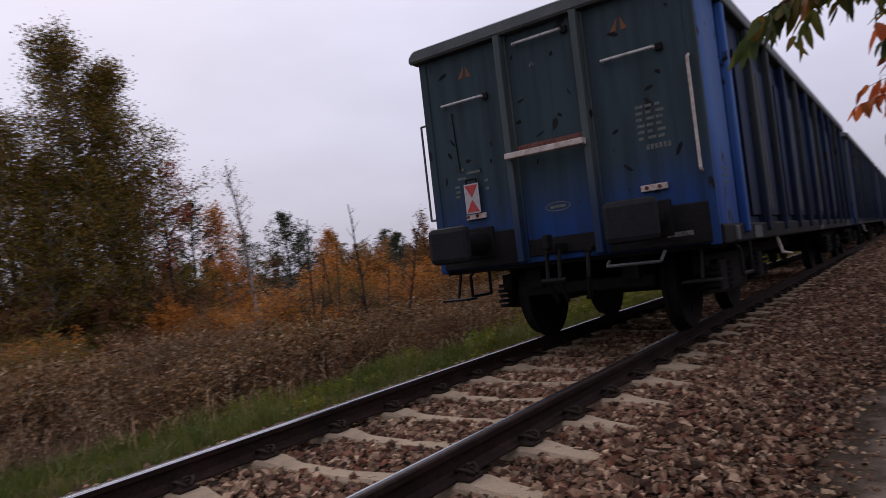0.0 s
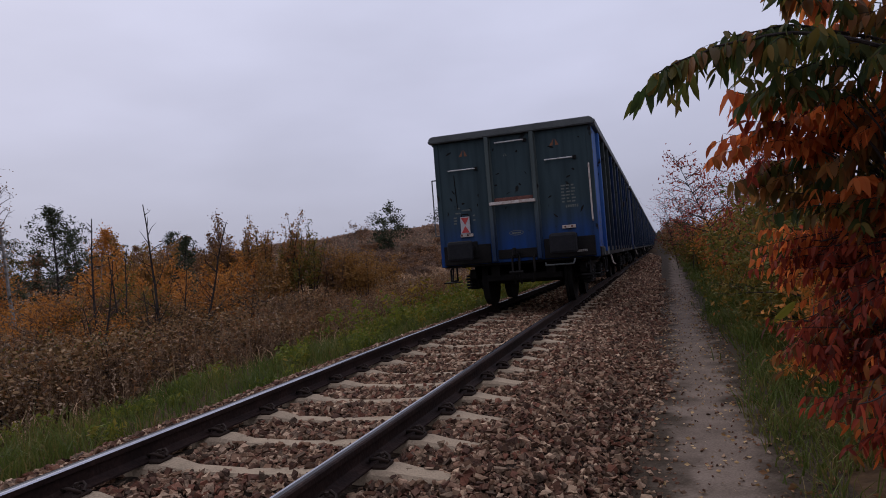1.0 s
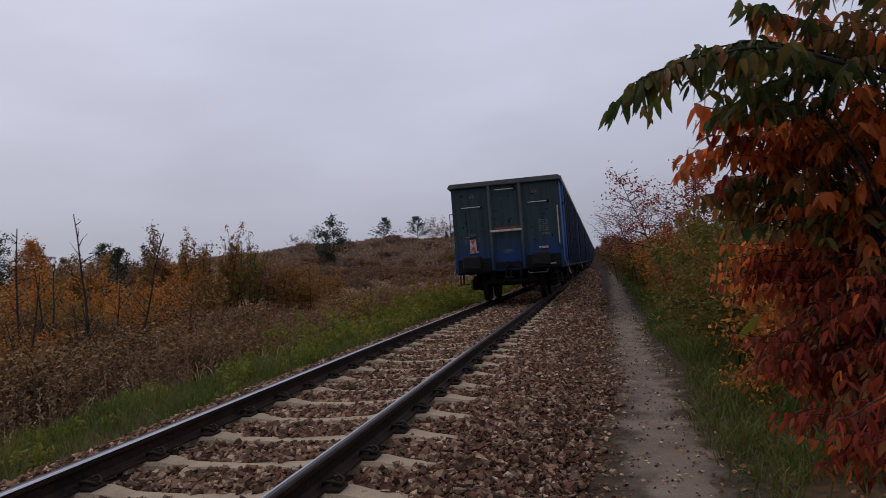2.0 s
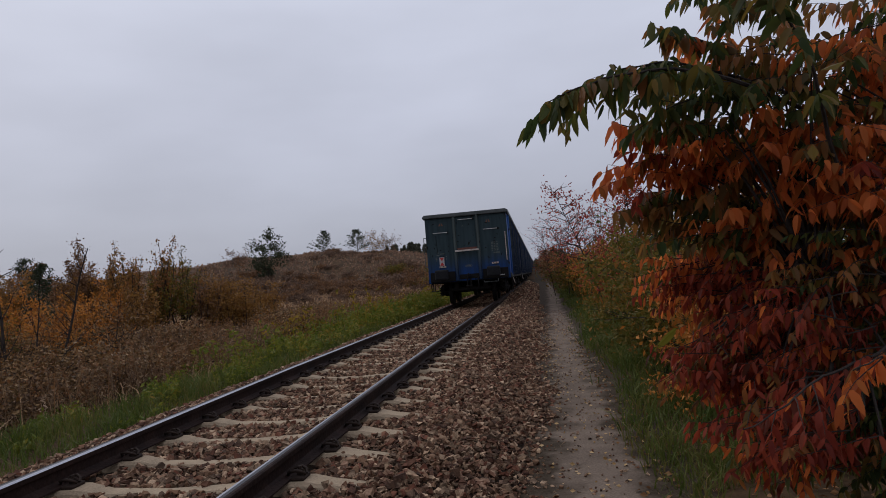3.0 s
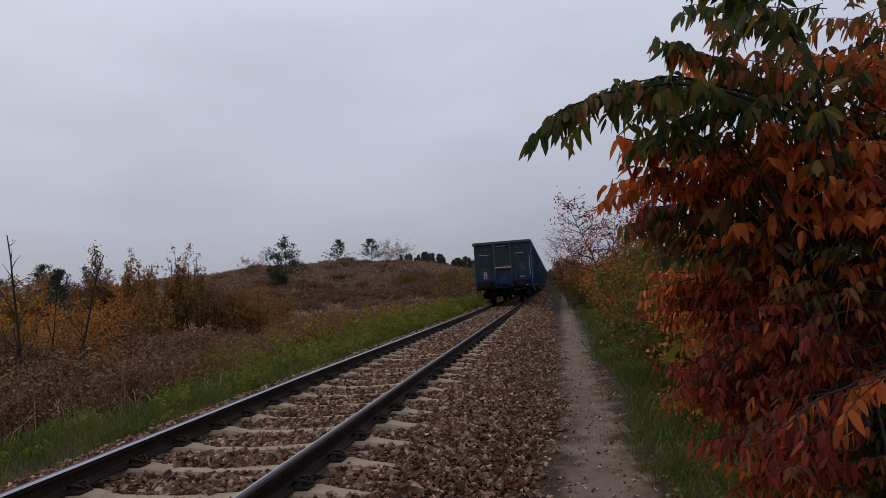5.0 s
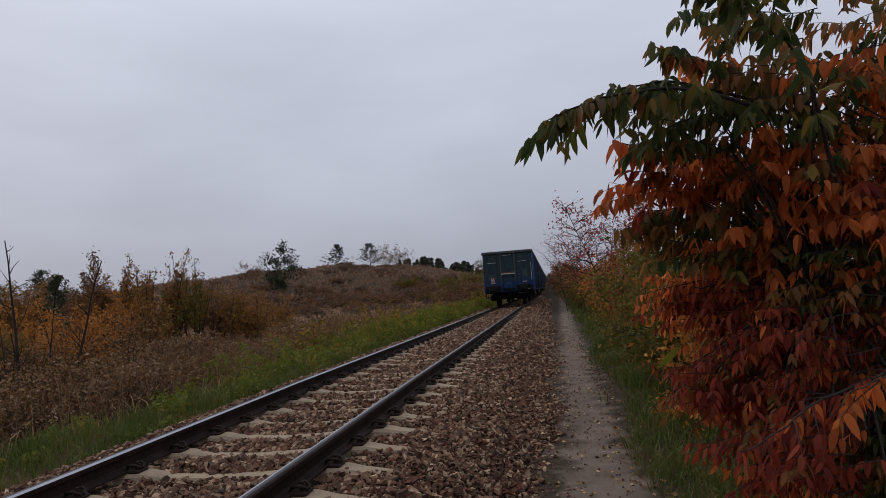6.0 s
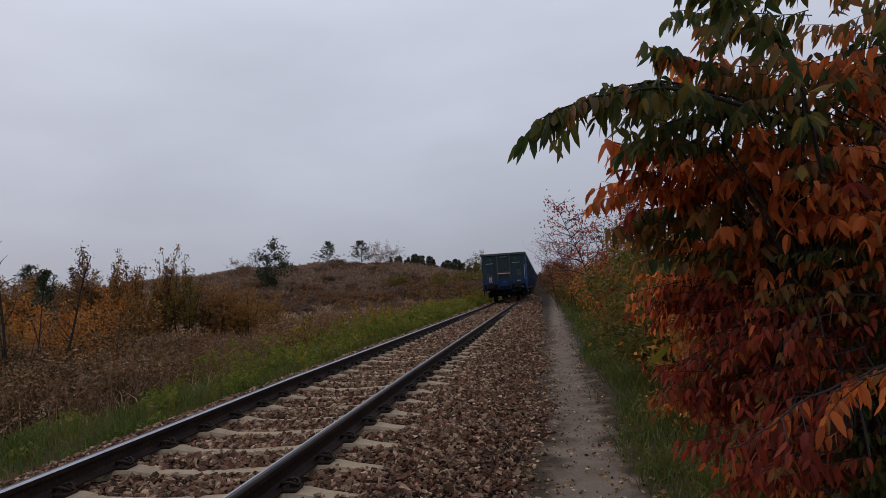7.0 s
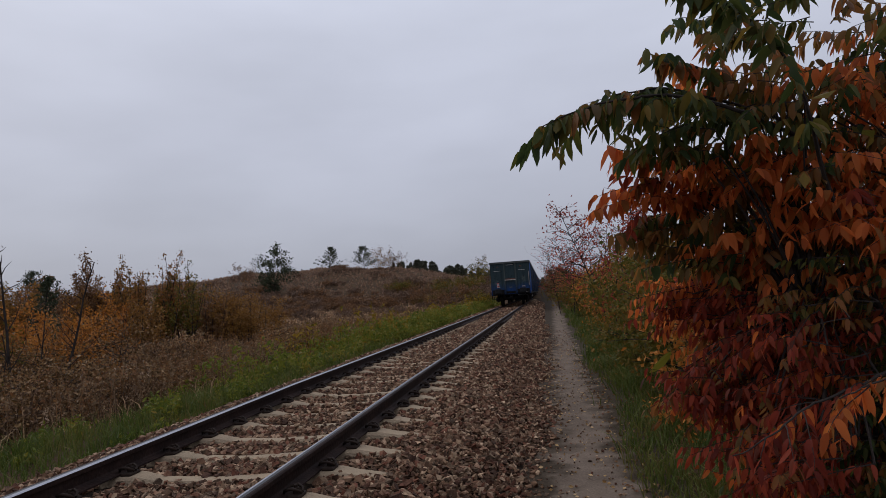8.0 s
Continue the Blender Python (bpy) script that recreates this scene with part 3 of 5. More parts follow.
def bogie(parent, y):
    bg = part("bogie", block(-0.95, 0.95, -0.22, 0.22, 0.5, 0.74, 0.04), M_BLACK, parent)
    bg.location = (0, y, 0)
    for s in (-1, 1):
        bm = bmesh.new()
        box(bm, s * 1.02 - 0.06, s * 1.02 + 0.06, -1.25, 1.25, 0.52, 0.70, 0.02)
        box(bm, s * 1.02 - 0.05, s * 1.02 + 0.05, -0.55, 0.55, 0.28, 0.56, 0.03)
        box(bm, s * 0.98 - 0.02, s * 0.98 + 0.02, -1.2, 1.2, 0.70, 0.84)
        for e in (-0.9, 0.9):
            box(bm, s * 1.06 - 0.1, s * 1.06 + 0.1, e - 0.15, e + 0.15, 0.32, 0.64, 0.03)
        part("side_frame", bm, M_BLACK, bg)
        for e in (-0.9, 0.9):
            for o in (-0.25, 0.25):
                bm = bmesh.new()
                for q in range(5):
                    cyl(bm, (s * 1.1, e + o, 0.34 + q * 0.055), (s * 1.1, e + o, 0.375 + q * 0.055), 0.095 if q % 2 else 0.08, 12)
                part("coil_spring", bm, M_BLACK, bg)
    sets = []
    for e in (-0.9, 0.9):
        ws = part("wheelset", wheelset_mesh(), M_BLACK, bg, "sooty steel axle with two wheels")
        ws.location = (0, e, 0.46)
        sets.append(ws)
        for s in (-1, 1):
            bm = block(s * 0.77 - 0.05, s * 0.77 + 0.05, e + 0.47, e + 0.53, 0.3, 0.62, 0.01)
            part("brake_shoe", bm, M_BLACK, bg)
        bm = block(-0.68, 0.68, e - 0.62, e - 0.52, 0.46, 0.58, 0.02)
        box(bm, -0.05, 0.05, e - 0.60, e + 0.30, 0.48, 0.55, 0.01)
        part("brake_beam", bm, M_BLACK, bg)
    return sets


def end_wall(w, y, o, full):
    """One end of the wagon; o is the way outwards along y, full: with the fittings of the last wagon."""
    def yy(a, b):
        return sorted((y + o * a, y + o * b))

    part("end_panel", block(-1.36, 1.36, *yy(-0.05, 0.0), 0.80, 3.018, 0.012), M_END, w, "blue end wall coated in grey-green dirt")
    # rolled top rim with cut corners
    bm = bmesh.new()
    prof = [(-1.475, 3.02), (-1.475, 3.085), (-1.41, 3.145), (1.41, 3.145), (1.475, 3.085), (1.475, 3.02)]
    ring = [[bm.verts.new((x, y + o * d, z)) for x, z in prof] for d in (-0.07, 0.10)]
    for i in range(6):
        bm.faces.new((ring[0][i], ring[0][(i + 1) % 6], ring[1][(i + 1) % 6], ring[1][i]))
    bm.faces.new(ring[0]), bm.faces.new(ring[1])
    bmesh.ops.recalc_face_normals(bm, faces=bm.faces)
    bmesh.ops.bevel(bm, geom=list(bm.edges), offset=0.015, segments=2, affect="EDGES")
    part("end_rim", bm, M_RIM, w, "grey folded top rim with cut corners")
    for s in (-1, 1):
        bm = block(s * 0.40 - 0.055, s * 0.40 + 0.055, *yy(0.0, 0.02), 0.82, 3.015, 0.004)
        box(bm, s * 0.40 - 0.034, s * 0.40 + 0.034, *yy(0.02, 0.11), 0.82, 3.015, 0.008)
        part("end_post", bm, M_POST, w)
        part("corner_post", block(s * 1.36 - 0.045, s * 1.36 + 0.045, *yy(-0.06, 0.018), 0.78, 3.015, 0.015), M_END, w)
        # buffer
        bm = bmesh.new()
        cyl(bm, (s * 0.875, y + o * 0.02, 1.05), (s * 0.875, y + o * 0.38, 1.05), 0.125, 20, 0.11)
        cyl(bm, (s * 0.875, y + o * 0.38, 1.05), (s * 0.875, y + o * 0.58, 1.05), 0.085, 20)
        box(bm, s * 0.875 - 0.17, s * 0.875 + 0.17, *yy(0.018, 0.045), 0.90, 1.21, 0.01)
        bf = part("buffer", bm, M_BLACK, w)
        part("buffer_head", block(s * 0.875 - 0.225, s * 0.875 + 0.225, *yy(0.52, 0.62), 0.875, 1.22, 0.05), M_BUFFER, bf, "rounded rectangular dark buffer plate")
        # horizontal grab bars
        x0, x1 = (-1.14, -0.66) if s < 0 else (0.60, 1.06)
        zz = 2.50
        part("grab_bar", rod([(x0, y + o * 0.01, zz), (x0, y + o * 0.06, zz), (x1, y + o * 0.06, zz), (x1, y + o * 0.01, zz)], 0.011), M_WHITE, w, "chipped white grab bar")
        # step irons under the corners
        bm = rod([(s * 1.22, y - o * 0.1, 0.85), (s * 1.22, y + o * 0.02, 0.52)], 0.016)
        box(bm, s * 1.22 - 0.15, s * 1.22 + 0.15, *yy(-0.1, 0.10), 0.49, 0.51, 0.004)
        part("corner_step", bm, M_BLACK, w)
        part("lamp_bracket", block(s * 0.92 - 0.115 + (0.03 if s < 0 else 0), s * 0.92 + 0.115 + (0.03 if s < 0 else 0), *yy(0.005, 0.035), 1.30, 1.355, 0.006), M_PALE, w, "rusty white lamp bracket")
        for q in (-0.06, 0.05):
            bm = bmesh.new()
            cyl(bm, (s * 0.92 + q, y + o * 0.035, 1.33), (s * 0.92 + q, y + o * 0.045, 1.33), 0.018, 8)
            part("bolt", bm, M_RUSTBAR, w)
    part("grab_bar", rod([(-0.25, y + o * 0.01, 2.90), (-0.25, y + o * 0.06, 2.90), (0.24, y + o * 0.06, 2.90), (0.24, y + o * 0.01, 2.90)], 0.011), M_WHITE, w, "chipped white grab bar")
    part("step_beam", block(-0.40, 0.40, *yy(0.112, 0.20), 1.80, 1.855, 0.008), M_PALE, w, "pale worn step beam across the end posts")
    part("step_backing", block(-0.345, 0.345, *yy(0.004, 0.03), 1.86, 1.93, 0.006), M_RUSTBAR, w, "rust-red primer strip")
    bm = block(-1.38, 1.38, *yy(-0.3, -0.06), 0.76, 0.84, 0.012)
    part("coupling_plate", block(-0.34, 0.34, *yy(0.004, 0.02), 0.86, 1.02, 0.006), M_BLACK, w)
    for x0 in (-1.34, 0.47):
        part("buffer_plate", block(x0, x0 + 0.87, *yy(0.004, 0.03), 0.81, 1.15, 0.01), M_BLACK, w)
    part("headstock", bm, M_BLACK, w, "sooty headstock beam")
    # coupling
    bm = bmesh.new()
    box(bm, -0.05, 0.05, *yy(0.0, 0.28), 0.86, 0.96, 0.02)
    box(bm, -0.03, 0.03, *yy(0.24, 0.36), 0.90, 1.04, 0.02)
    part("draw_hook", bm, M_BLACK, w)
    bm = bmesh.new()
    for q in (-1, 1):
        cyl(bm, (q * 0.06, y + o * 0.22, 0.9), (q * 0.06, y + o * 0.26, 0.62), 0.02, 8)
        cyl(bm, (q * 0.06, y + o * 0.26, 0.62), (q * 0.05, y + o * 0.12, 0.42), 0.02, 8)
    cyl(bm, (-0.12, y + o * 0.26, 0.62), (0.12, y + o * 0.26, 0.62), 0.025, 8)
    part("screw_coupling", bm, M_BLACK, w)
    part("air_hose", rod([(0.30, y + o * 0.02, 0.88), (0.30, y + o * 0.14, 0.84), (0.31, y + o * 0.2, 0.62), (0.27, y + o * 0.12, 0.45), (0.22, y + o * 0.06, 0.44)], 0.022), M_BLACK, w)
    part("coupling_lever", rod([(0.50, y + o * 0.16, 0.74), (0.52, y + o * 0.28, 0.70), (0.98, y + o * 0.28, 0.70), (1.0, y + o * 0.2, 0.78)], 0.014), M_RIM if full else M_BLACK, w)
    if not full:
        return
    # upright handrails at the corners
    part("handrail", rod([(1.33, y + o * 0.03, 2.36), (1.33, y + o * 0.075, 2.34), (1.33, y + o * 0.075, 1.42), (1.33, y + o * 0.03, 1.40)], 0.014), M_PALE, w, "scuffed white upright handrail")
    part("handrail", rod([(-1.37, y - o * 0.03, 2.37), (-1.49, y - o * 0.03, 2.37), (-1.49, y - o * 0.03, 1.36), (-1.37, y - o * 0.03, 1.36)], 0.012), M_RIM, w, "thin grey handrail loop")
    # tail marker
    px, pz = -0.90, 1.51
    sign = part("marker_plate", block(px - 0.085, px + 0.085, *yy(0.045, 0.052), pz - 0.15, pz + 0.15, 0.0), M_SIGNWHITE, w, "white tail marker plate with red triangles")
    for s in (-1, 1):
        bm = bmesh.new()
        tri = [bm.verts.new((px + q * 0.075, y + o * 0.056, pz + s * h)) for q, h in ((-1, 0.135), (1, 0.135), (0, 0.010))]
        fc = bm.faces.new(tri)
        ext = bmesh.ops.extrude_face_region(bm, geom=[fc])
        bmesh.ops.translate(bm, verts=[g for g in ext["geom"] if isinstance(g, bmesh.types.BMVert)], vec=(0, -o * 0.003, 0))
        bmesh.ops.recalc_face_normals(bm, faces=bm.faces)
        part("red_triangle", bm, M_RED, sign)
    part("plate_handle", rod([(px - 0.06, y + o * 0.04, pz + 0.15), (px - 0.06, y + o * 0.04, pz + 0.195), (px + 0.06, y + o * 0.04, pz + 0.195), (px + 0.06, y + o * 0.04, pz + 0.15)], 0.01), M_BLACK, sign)
    part("hinge_rod", rod([(-1.06, y + o * 0.012, 2.42), (-1.03, y + o * 0.012, 1.80)], 0.007, 6), M_BLACK, w)
    for hx, hz in ((-0.64, 2.50), (0.27, 2.90), (1.10, 2.50)):
        part("latch", block(hx - 0.03, hx + 0.03, *yy(0.004, 0.03), hz - 0.035, hz + 0.03, 0.006), M_BLACK, w)
    rq = random.Random(9)
    for k in range(26):
        hx, hz = rq.uniform(-1.25, 1.25), rq.uniform(1.5, 2.85)
        if abs(abs(hx) - 0.4) < 0.09:
            continue
        bm = bmesh.new()
        a0 = rq.uniform(0, 3.1)
        ln, wd = rq.uniform(0.02, 0.07), rq.uniform(0.008, 0.022)
        pts = []
        for i in range(7):
            a = i * 2 * math.pi / 7
            u, v = ln * math.cos(a) * rq.uniform(0.6, 1.1), wd * math.sin(a) * rq.uniform(0.6, 1.3)
            pts.append(bm.verts.new((hx + u * math.cos(a0) - v * math.sin(a0), y + o * 0.004, hz + u * math.sin(a0) + v * math.cos(a0))))
        bm.faces.new(pts)
        part("scuff_mark", bm, M_BLACK, w)
    # faded prints
    for x, z, sc in ((-0.86, 2.74, 1), (0.77, 2.74, 1), (-0.1, 2.66, 0.4)):
        bm = bmesh.new()
        for q in ((-0.5, 0), (0.14, 0)):
            tri = [bm.verts.new((x + (q[0] + a) * 0.16 * sc, y + o * 0.004, z + b * 0.13 * sc)) for a, b in ((0, 0), (0.36, 0), (0.5 if q[0] < 0 else 0.0, 0.9))]
            bm.faces.new(tri)
        part("warning_print", bm, M_ORANGE if sc > 0.5 else M_PRINT, w, "faded orange warning triangle")
    for r in range(6):
        for q in range(3):
            x0 = 0.83 + q * 0.085
            part("lettering_bar", block(x0, x0 + 0.07 - 0.012 * ((r + q) % 3), *yy(0.002, 0.004), 2.02 - r * 0.055, 2.045 - r * 0.055), M_PRINT, w)
    for q in range(6):
        part("lettering_bar", block(0.89 + q * 0.037, 0.916 + q * 0.037, *yy(0.002, 0.004), 1.655, 1.70), M_PRINT, w)
    for x, z, ln in ((-1.08, 1.72, 0.1), (-0.96, 1.765, 0.16), (-1.12, 1.64, 0.06), (-1.12, 1.59, 0.06), (-1.12, 1.54, 0.05), (-0.76, 1.66, 0.04), (-0.76, 1.58, 0.04), (-1.05, 1.81, 0.06)):
        part("lettering_bar", block(x, x + ln, *yy(0.002, 0.004), z, z + 0.026), M_PRINT, w)
    bm = bmesh.new()
    for k in range(20):
        a, b = k * math.pi / 10, (k + 1) * math.pi / 10
        pts = [(0.13 * math.cos(a), 0.045 * math.sin(a)), (0.13 * math.cos(b), 0.045 * math.sin(b)), (0.118 * math.cos(b), 0.036 * math.sin(b)), (0.118 * math.cos(a), 0.036 * math.sin(a))]
        bm.faces.new([bm.verts.new((p, y + o * 0.004, 1.30 + q)) for p, q in pts])
    box(bm, -0.08, 0.08, *yy(0.002, 0.004), 1.285, 1.312)
    part("oval_mark", bm, M_PRINT, w, "faded oval mark with a bar")
    part("data_plate", block(0.98, 1.2, *yy(0.02, 0.03), 0.885, 0.925), M_WHITE, w, "small white plate")


def side_wall(w, s, scraped):
    def xx(a, b):
        return sorted((s * a, s * b))

    part("side_panel", block(*xx(1.33, 1.37), 0.06, BODY - 0.06, 0.95, 2.99, 0.006), M_SHADED_SIDE, w)
    bm = block(*xx(1.33, 1.475), 0.11, BODY - 0.11, 3.0, 3.13, 0.02)
    part("side_rim", bm, M_RIM, w)
    bm = block(*xx(1.30, 1.43), 0.02, BODY - 0.02, 0.78, 0.95, 0.02)
    part("side_sill", bm, M_BLACK, w)
    # smooth corner plates
    for a, o in ((0.0, 1), (BODY, -1)):
        prof = [(1.33, 0.004), (1.36, 0.006), (1.385, 0.02), (1.402, 0.05), (1.41, 0.10), (1.41, 0.70), (1.375, 0.71)]
        bm = bmesh.new()
        rings = [[bm.verts.new((s * px, a + o * py, z)) for px, py in prof] for z in (0.84, 0.92, 2.92, 2.985)]
        for r0, r1 in zip(rings, rings[1:]):
            for i in range(len(prof) - 1):
                bm.faces.new((r0[i], r0[i + 1], r1[i + 1], r1[i]))
        bm.faces.new(rings[0]), bm.faces.new(rings[-1])
        bmesh.ops.recalc_face_normals(bm, faces=bm.faces)
        for fc in bm.faces:
            fc.smooth = len(fc.verts) == 4
        # Corners of the other wagons take the side's shaded blue.
        part("corner_plate", bm, M_CORNER if scraped else M_SHADED_SIDE, w, "scraped bright blue rounded corner plate" if scraped else "")
        for z in (1.30, 1.36, 1.42):
            part("lettering_bar", block(*xx(1.411, 1.413), *sorted((a + o * 0.30, a + o * 0.46)), z, z + 0.02), M_PRINT, w)
        part("corner_bracket", block(*xx(1.38, 1.45), *sorted((a + o * 0.40, a + o * 0.52)), 0.80, 0.93, 0.012), M_RIM, w)
    for k in range(11):
        y = 0.86 + k * (BODY - 1.72) / 10
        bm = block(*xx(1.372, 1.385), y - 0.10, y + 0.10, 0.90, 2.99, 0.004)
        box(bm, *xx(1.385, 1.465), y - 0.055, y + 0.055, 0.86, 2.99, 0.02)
        part("side_rib", bm, M_RIB if k in (1, 2, 4, 6, 9) else M_CORNER if k == 0 and scraped else M_SHADED_SIDE, w)
    for y in (2.36, 4.67, 7.0, 9.3):
        for e in (-0.48, 0.48):
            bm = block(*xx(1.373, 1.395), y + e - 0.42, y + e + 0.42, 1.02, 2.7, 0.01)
            dr = part("side_door", bm, M_SHADED_SIDE, w)
            bm = rod([(s * 1.41, y + e * 0.15, 1.1), (s * 1.41, y + e * 0.15, 2.6)], 0.018, 6)
            part("lock_bar", bm, M_RIM, dr, "grey lock bar")
    for y in (1.2, 6.4, 11.2):
        part("label_holder", block(*xx(1.43, 1.44), y, y + 0.35, 0.80, 0.92), M_RIM, w)
    bm = rod([(s * 1.36, 0.55, 0.78), (s * 1.42, 0.55, 0.72), (s * 1.42, 0.55, 0.50), (s * 1.42, 0.95, 0.50), (s * 1.42, 0.95, 0.78)], 0.018, 6)
    part("side_step", bm, M_BLACK, w)
    part("brake_lever", rod([(s * 1.38, 2.7, 0.78), (s * 1.42, 2.7, 0.6), (s * 1.42, 3.3, 0.56)], 0.016, 6), M_PALE, w)


def wagon(full):
    w = thing("open_wagon", "blue high-sided open freight wagon, dirty, with ribbed steel sides", "freight wagon", "wagons of the train")
    end_wall(w, 0.0, -1, full)
    end_wall(w, BODY, 1, False)
    side_wall(w, -1, full)
    side_wall(w, 1, full)
    part("floor", block(-1.33, 1.33, 0.06, BODY - 0.06, 0.95, 1.02), M_BLACK, w)
    bm = bmesh.new()
    for x in (-0.5, 0.5):
        box(bm, x - 0.08, x + 0.08, 0.3, BODY - 0.3, 0.55, 0.94)
    for k in range(7):
        box(bm, -1.3, 1.3, 0.9 + k * 1.8, 1.02 + k * 1.8, 0.74, 0.94)
    part("underframe", bm, M_BLACK, w)
    bm = bmesh.new()
    cyl(bm, (-0.2, 5.0, 0.55), (-0.2, 6.2, 0.55), 0.19, 16)
    part("air_tank", bm, M_BLACK, w)
    sets = bogie(w, 1.9) + bogie(w, BODY - 1.9)
    return w, sets


last_wagon, last_wheels = wagon(True)
tagged(last_wagon, "last blue open freight wagon with a red and white tail marker")
next_wagon, next_wheels = wagon(False)
WAGONS = [last_wagon, next_wagon] + [copy_thing(next_wagon, Matrix.Identity(4)) for _ in range(10)]


def rear_y(t):
    """Place of the last wagon's end wall along the track."""
    return 1.55 + 6.1 * t - 0.09 * t * t + 0.3 * max(0.0, 1 - 2 * t) ** 2


def train_pose(t, k):
    y = rear_y(t) + k * WL
    return Matrix.Translation((-0.0072 * (y - 4), y, RAIL_Z - 0.0095 * (y - 4))) @ pose(0, 0, 0, -0.544, 0, 0.41)


def motions():
    for k, w in enumerate(WAGONS):
        walk(w, [(0.5 * i, train_pose(0.5 * i, k)) for i in range(17)])
    for ws in last_wheels + next_wheels:
        at = ws.location.copy()
        rows = []
        for i in range(81):
            t = 0.1 * i
            rows.append((t, Matrix.Translation(at) @ Matrix.Rotation(-(rear_y(t) - rear_y(0)) / 0.46, 4, "X")))
        walk(ws, rows)


# ---------------------------------------------------------------- trees and shrubs
def limb(rng, p0, d, length, r, n=6, droop=0.0, wob=0.12):
    pts = [np.array(p0, float)]
    d = np.array(d, float)
    for k in range(n):
        d = unit(d + rng.normal(size=3) * wob + np.array([0, 0, -droop]))
        pts.append(pts[-1] + d * length / n)
    return np.array(pts), np.linspace(r, r * 0.25, n + 1)


def tree(name, label, category, at, h, spread, leaf, leaves, size, seed, bark=None, base=0.15, shape="oval", stems=1, density=1.0, twigs=40, group=""):
    """A tree or tall shrub: tapered stems, limbs with side twigs, and leaves gathered round the twigs."""
    rng = np.random.default_rng(seed)
    t = thing(name, label, category, group)
    wood, tips = [], []
    for s in range(stems):
        lean = np.array([rng.normal() * 0.02, rng.normal() * 0.02, 1.0]) if stems == 1 else np.array([rng.normal() * 0.10, rng.normal() * 0.10, 1.0])
        hh = h * (1.0 if s == 0 else rng.uniform(0.6, 0.98))
        foot = np.zeros(3) if s == 0 else np.array([rng.normal() * spread * 0.25, rng.normal() * spread * 0.25, 0])
        foot[2] = -0.1
        pts, rad = limb(rng, foot, lean, hh, (0.011 * h + 0.006) if stems == 1 else (0.005 * h + 0.003), 9, 0, 0.04)
        wood.append(tube(pts, rad, 6))
        nl = max(3, twigs // stems)
        for k in range(nl):
            f = base + (0.97 - base) * (k + rng.uniform()) / nl
            i = min(int(f * 9), 8)
            p = pts[i] + (pts[i + 1] - pts[i]) * (f * 9 - i)
            g = (f - base) / (1 - base)
            if shape == "oval":
                reach = spread * (0.35 + 1.0 * math.sin(math.pi * min(1, 0.12 + 0.88 * g)))
            elif shape == "plume":
                reach = spread * (1.08 - 0.9 * g ** 1.7) * (0.6 + 0.4 * min(1, g * 5))
            elif shape == "cone":
                reach = spread * (1.15 - 1.05 * g)
            else:
                reach = spread * (0.5 + 0.35 * math.sin(math.pi * g))
            a = rng.uniform(0, 2 * math.pi)
            up = {"oval": 0.55, "cone": 0.05, "column": 1.5, "plume": 0.75}[shape]
            d = unit(np.array([math.cos(a), math.sin(a), up + rng.normal() * 0.2]))
            ln = reach * rng.uniform(0.6, 1.15)
            lp, lr = limb(rng, p, d, ln, 0.004 * h * (1 - 0.6 * f) + 0.003, 5, 0.04, 0.16)
            wood.append(tube(lp, lr, 4))
            for q in range(3):
                b = lp[rng.integers(2, 6)]
                tp, tr_ = limb(rng, b, unit(d + rng.normal(size=3) * 0.7), ln * 0.4, 0.002 * h * 0.5 + 0.002, 3, 0.03, 0.2)
                wood.append(tube(tp, tr_, 3))
                tips.append(tp)
            tips.append(lp[2:])
    v, f = joined(wood)
    np_mesh("trunk", v, f, bark or M_BARK, t)
    if leaves:
        allp = np.concatenate(tips)
        c = allp[rng.integers(0, len(allp), leaves)]
        lv, lf = leaf_quads(rng, c + rng.normal(size=(leaves, 3)) * spread * 0.10 * density, size, droop=0.25)
        np_mesh("crown", lv, lf, M_LEAF[leaf], t)
    t.location = (at[0], at[1], float(ground_z(at[0], at[1])))
    return t


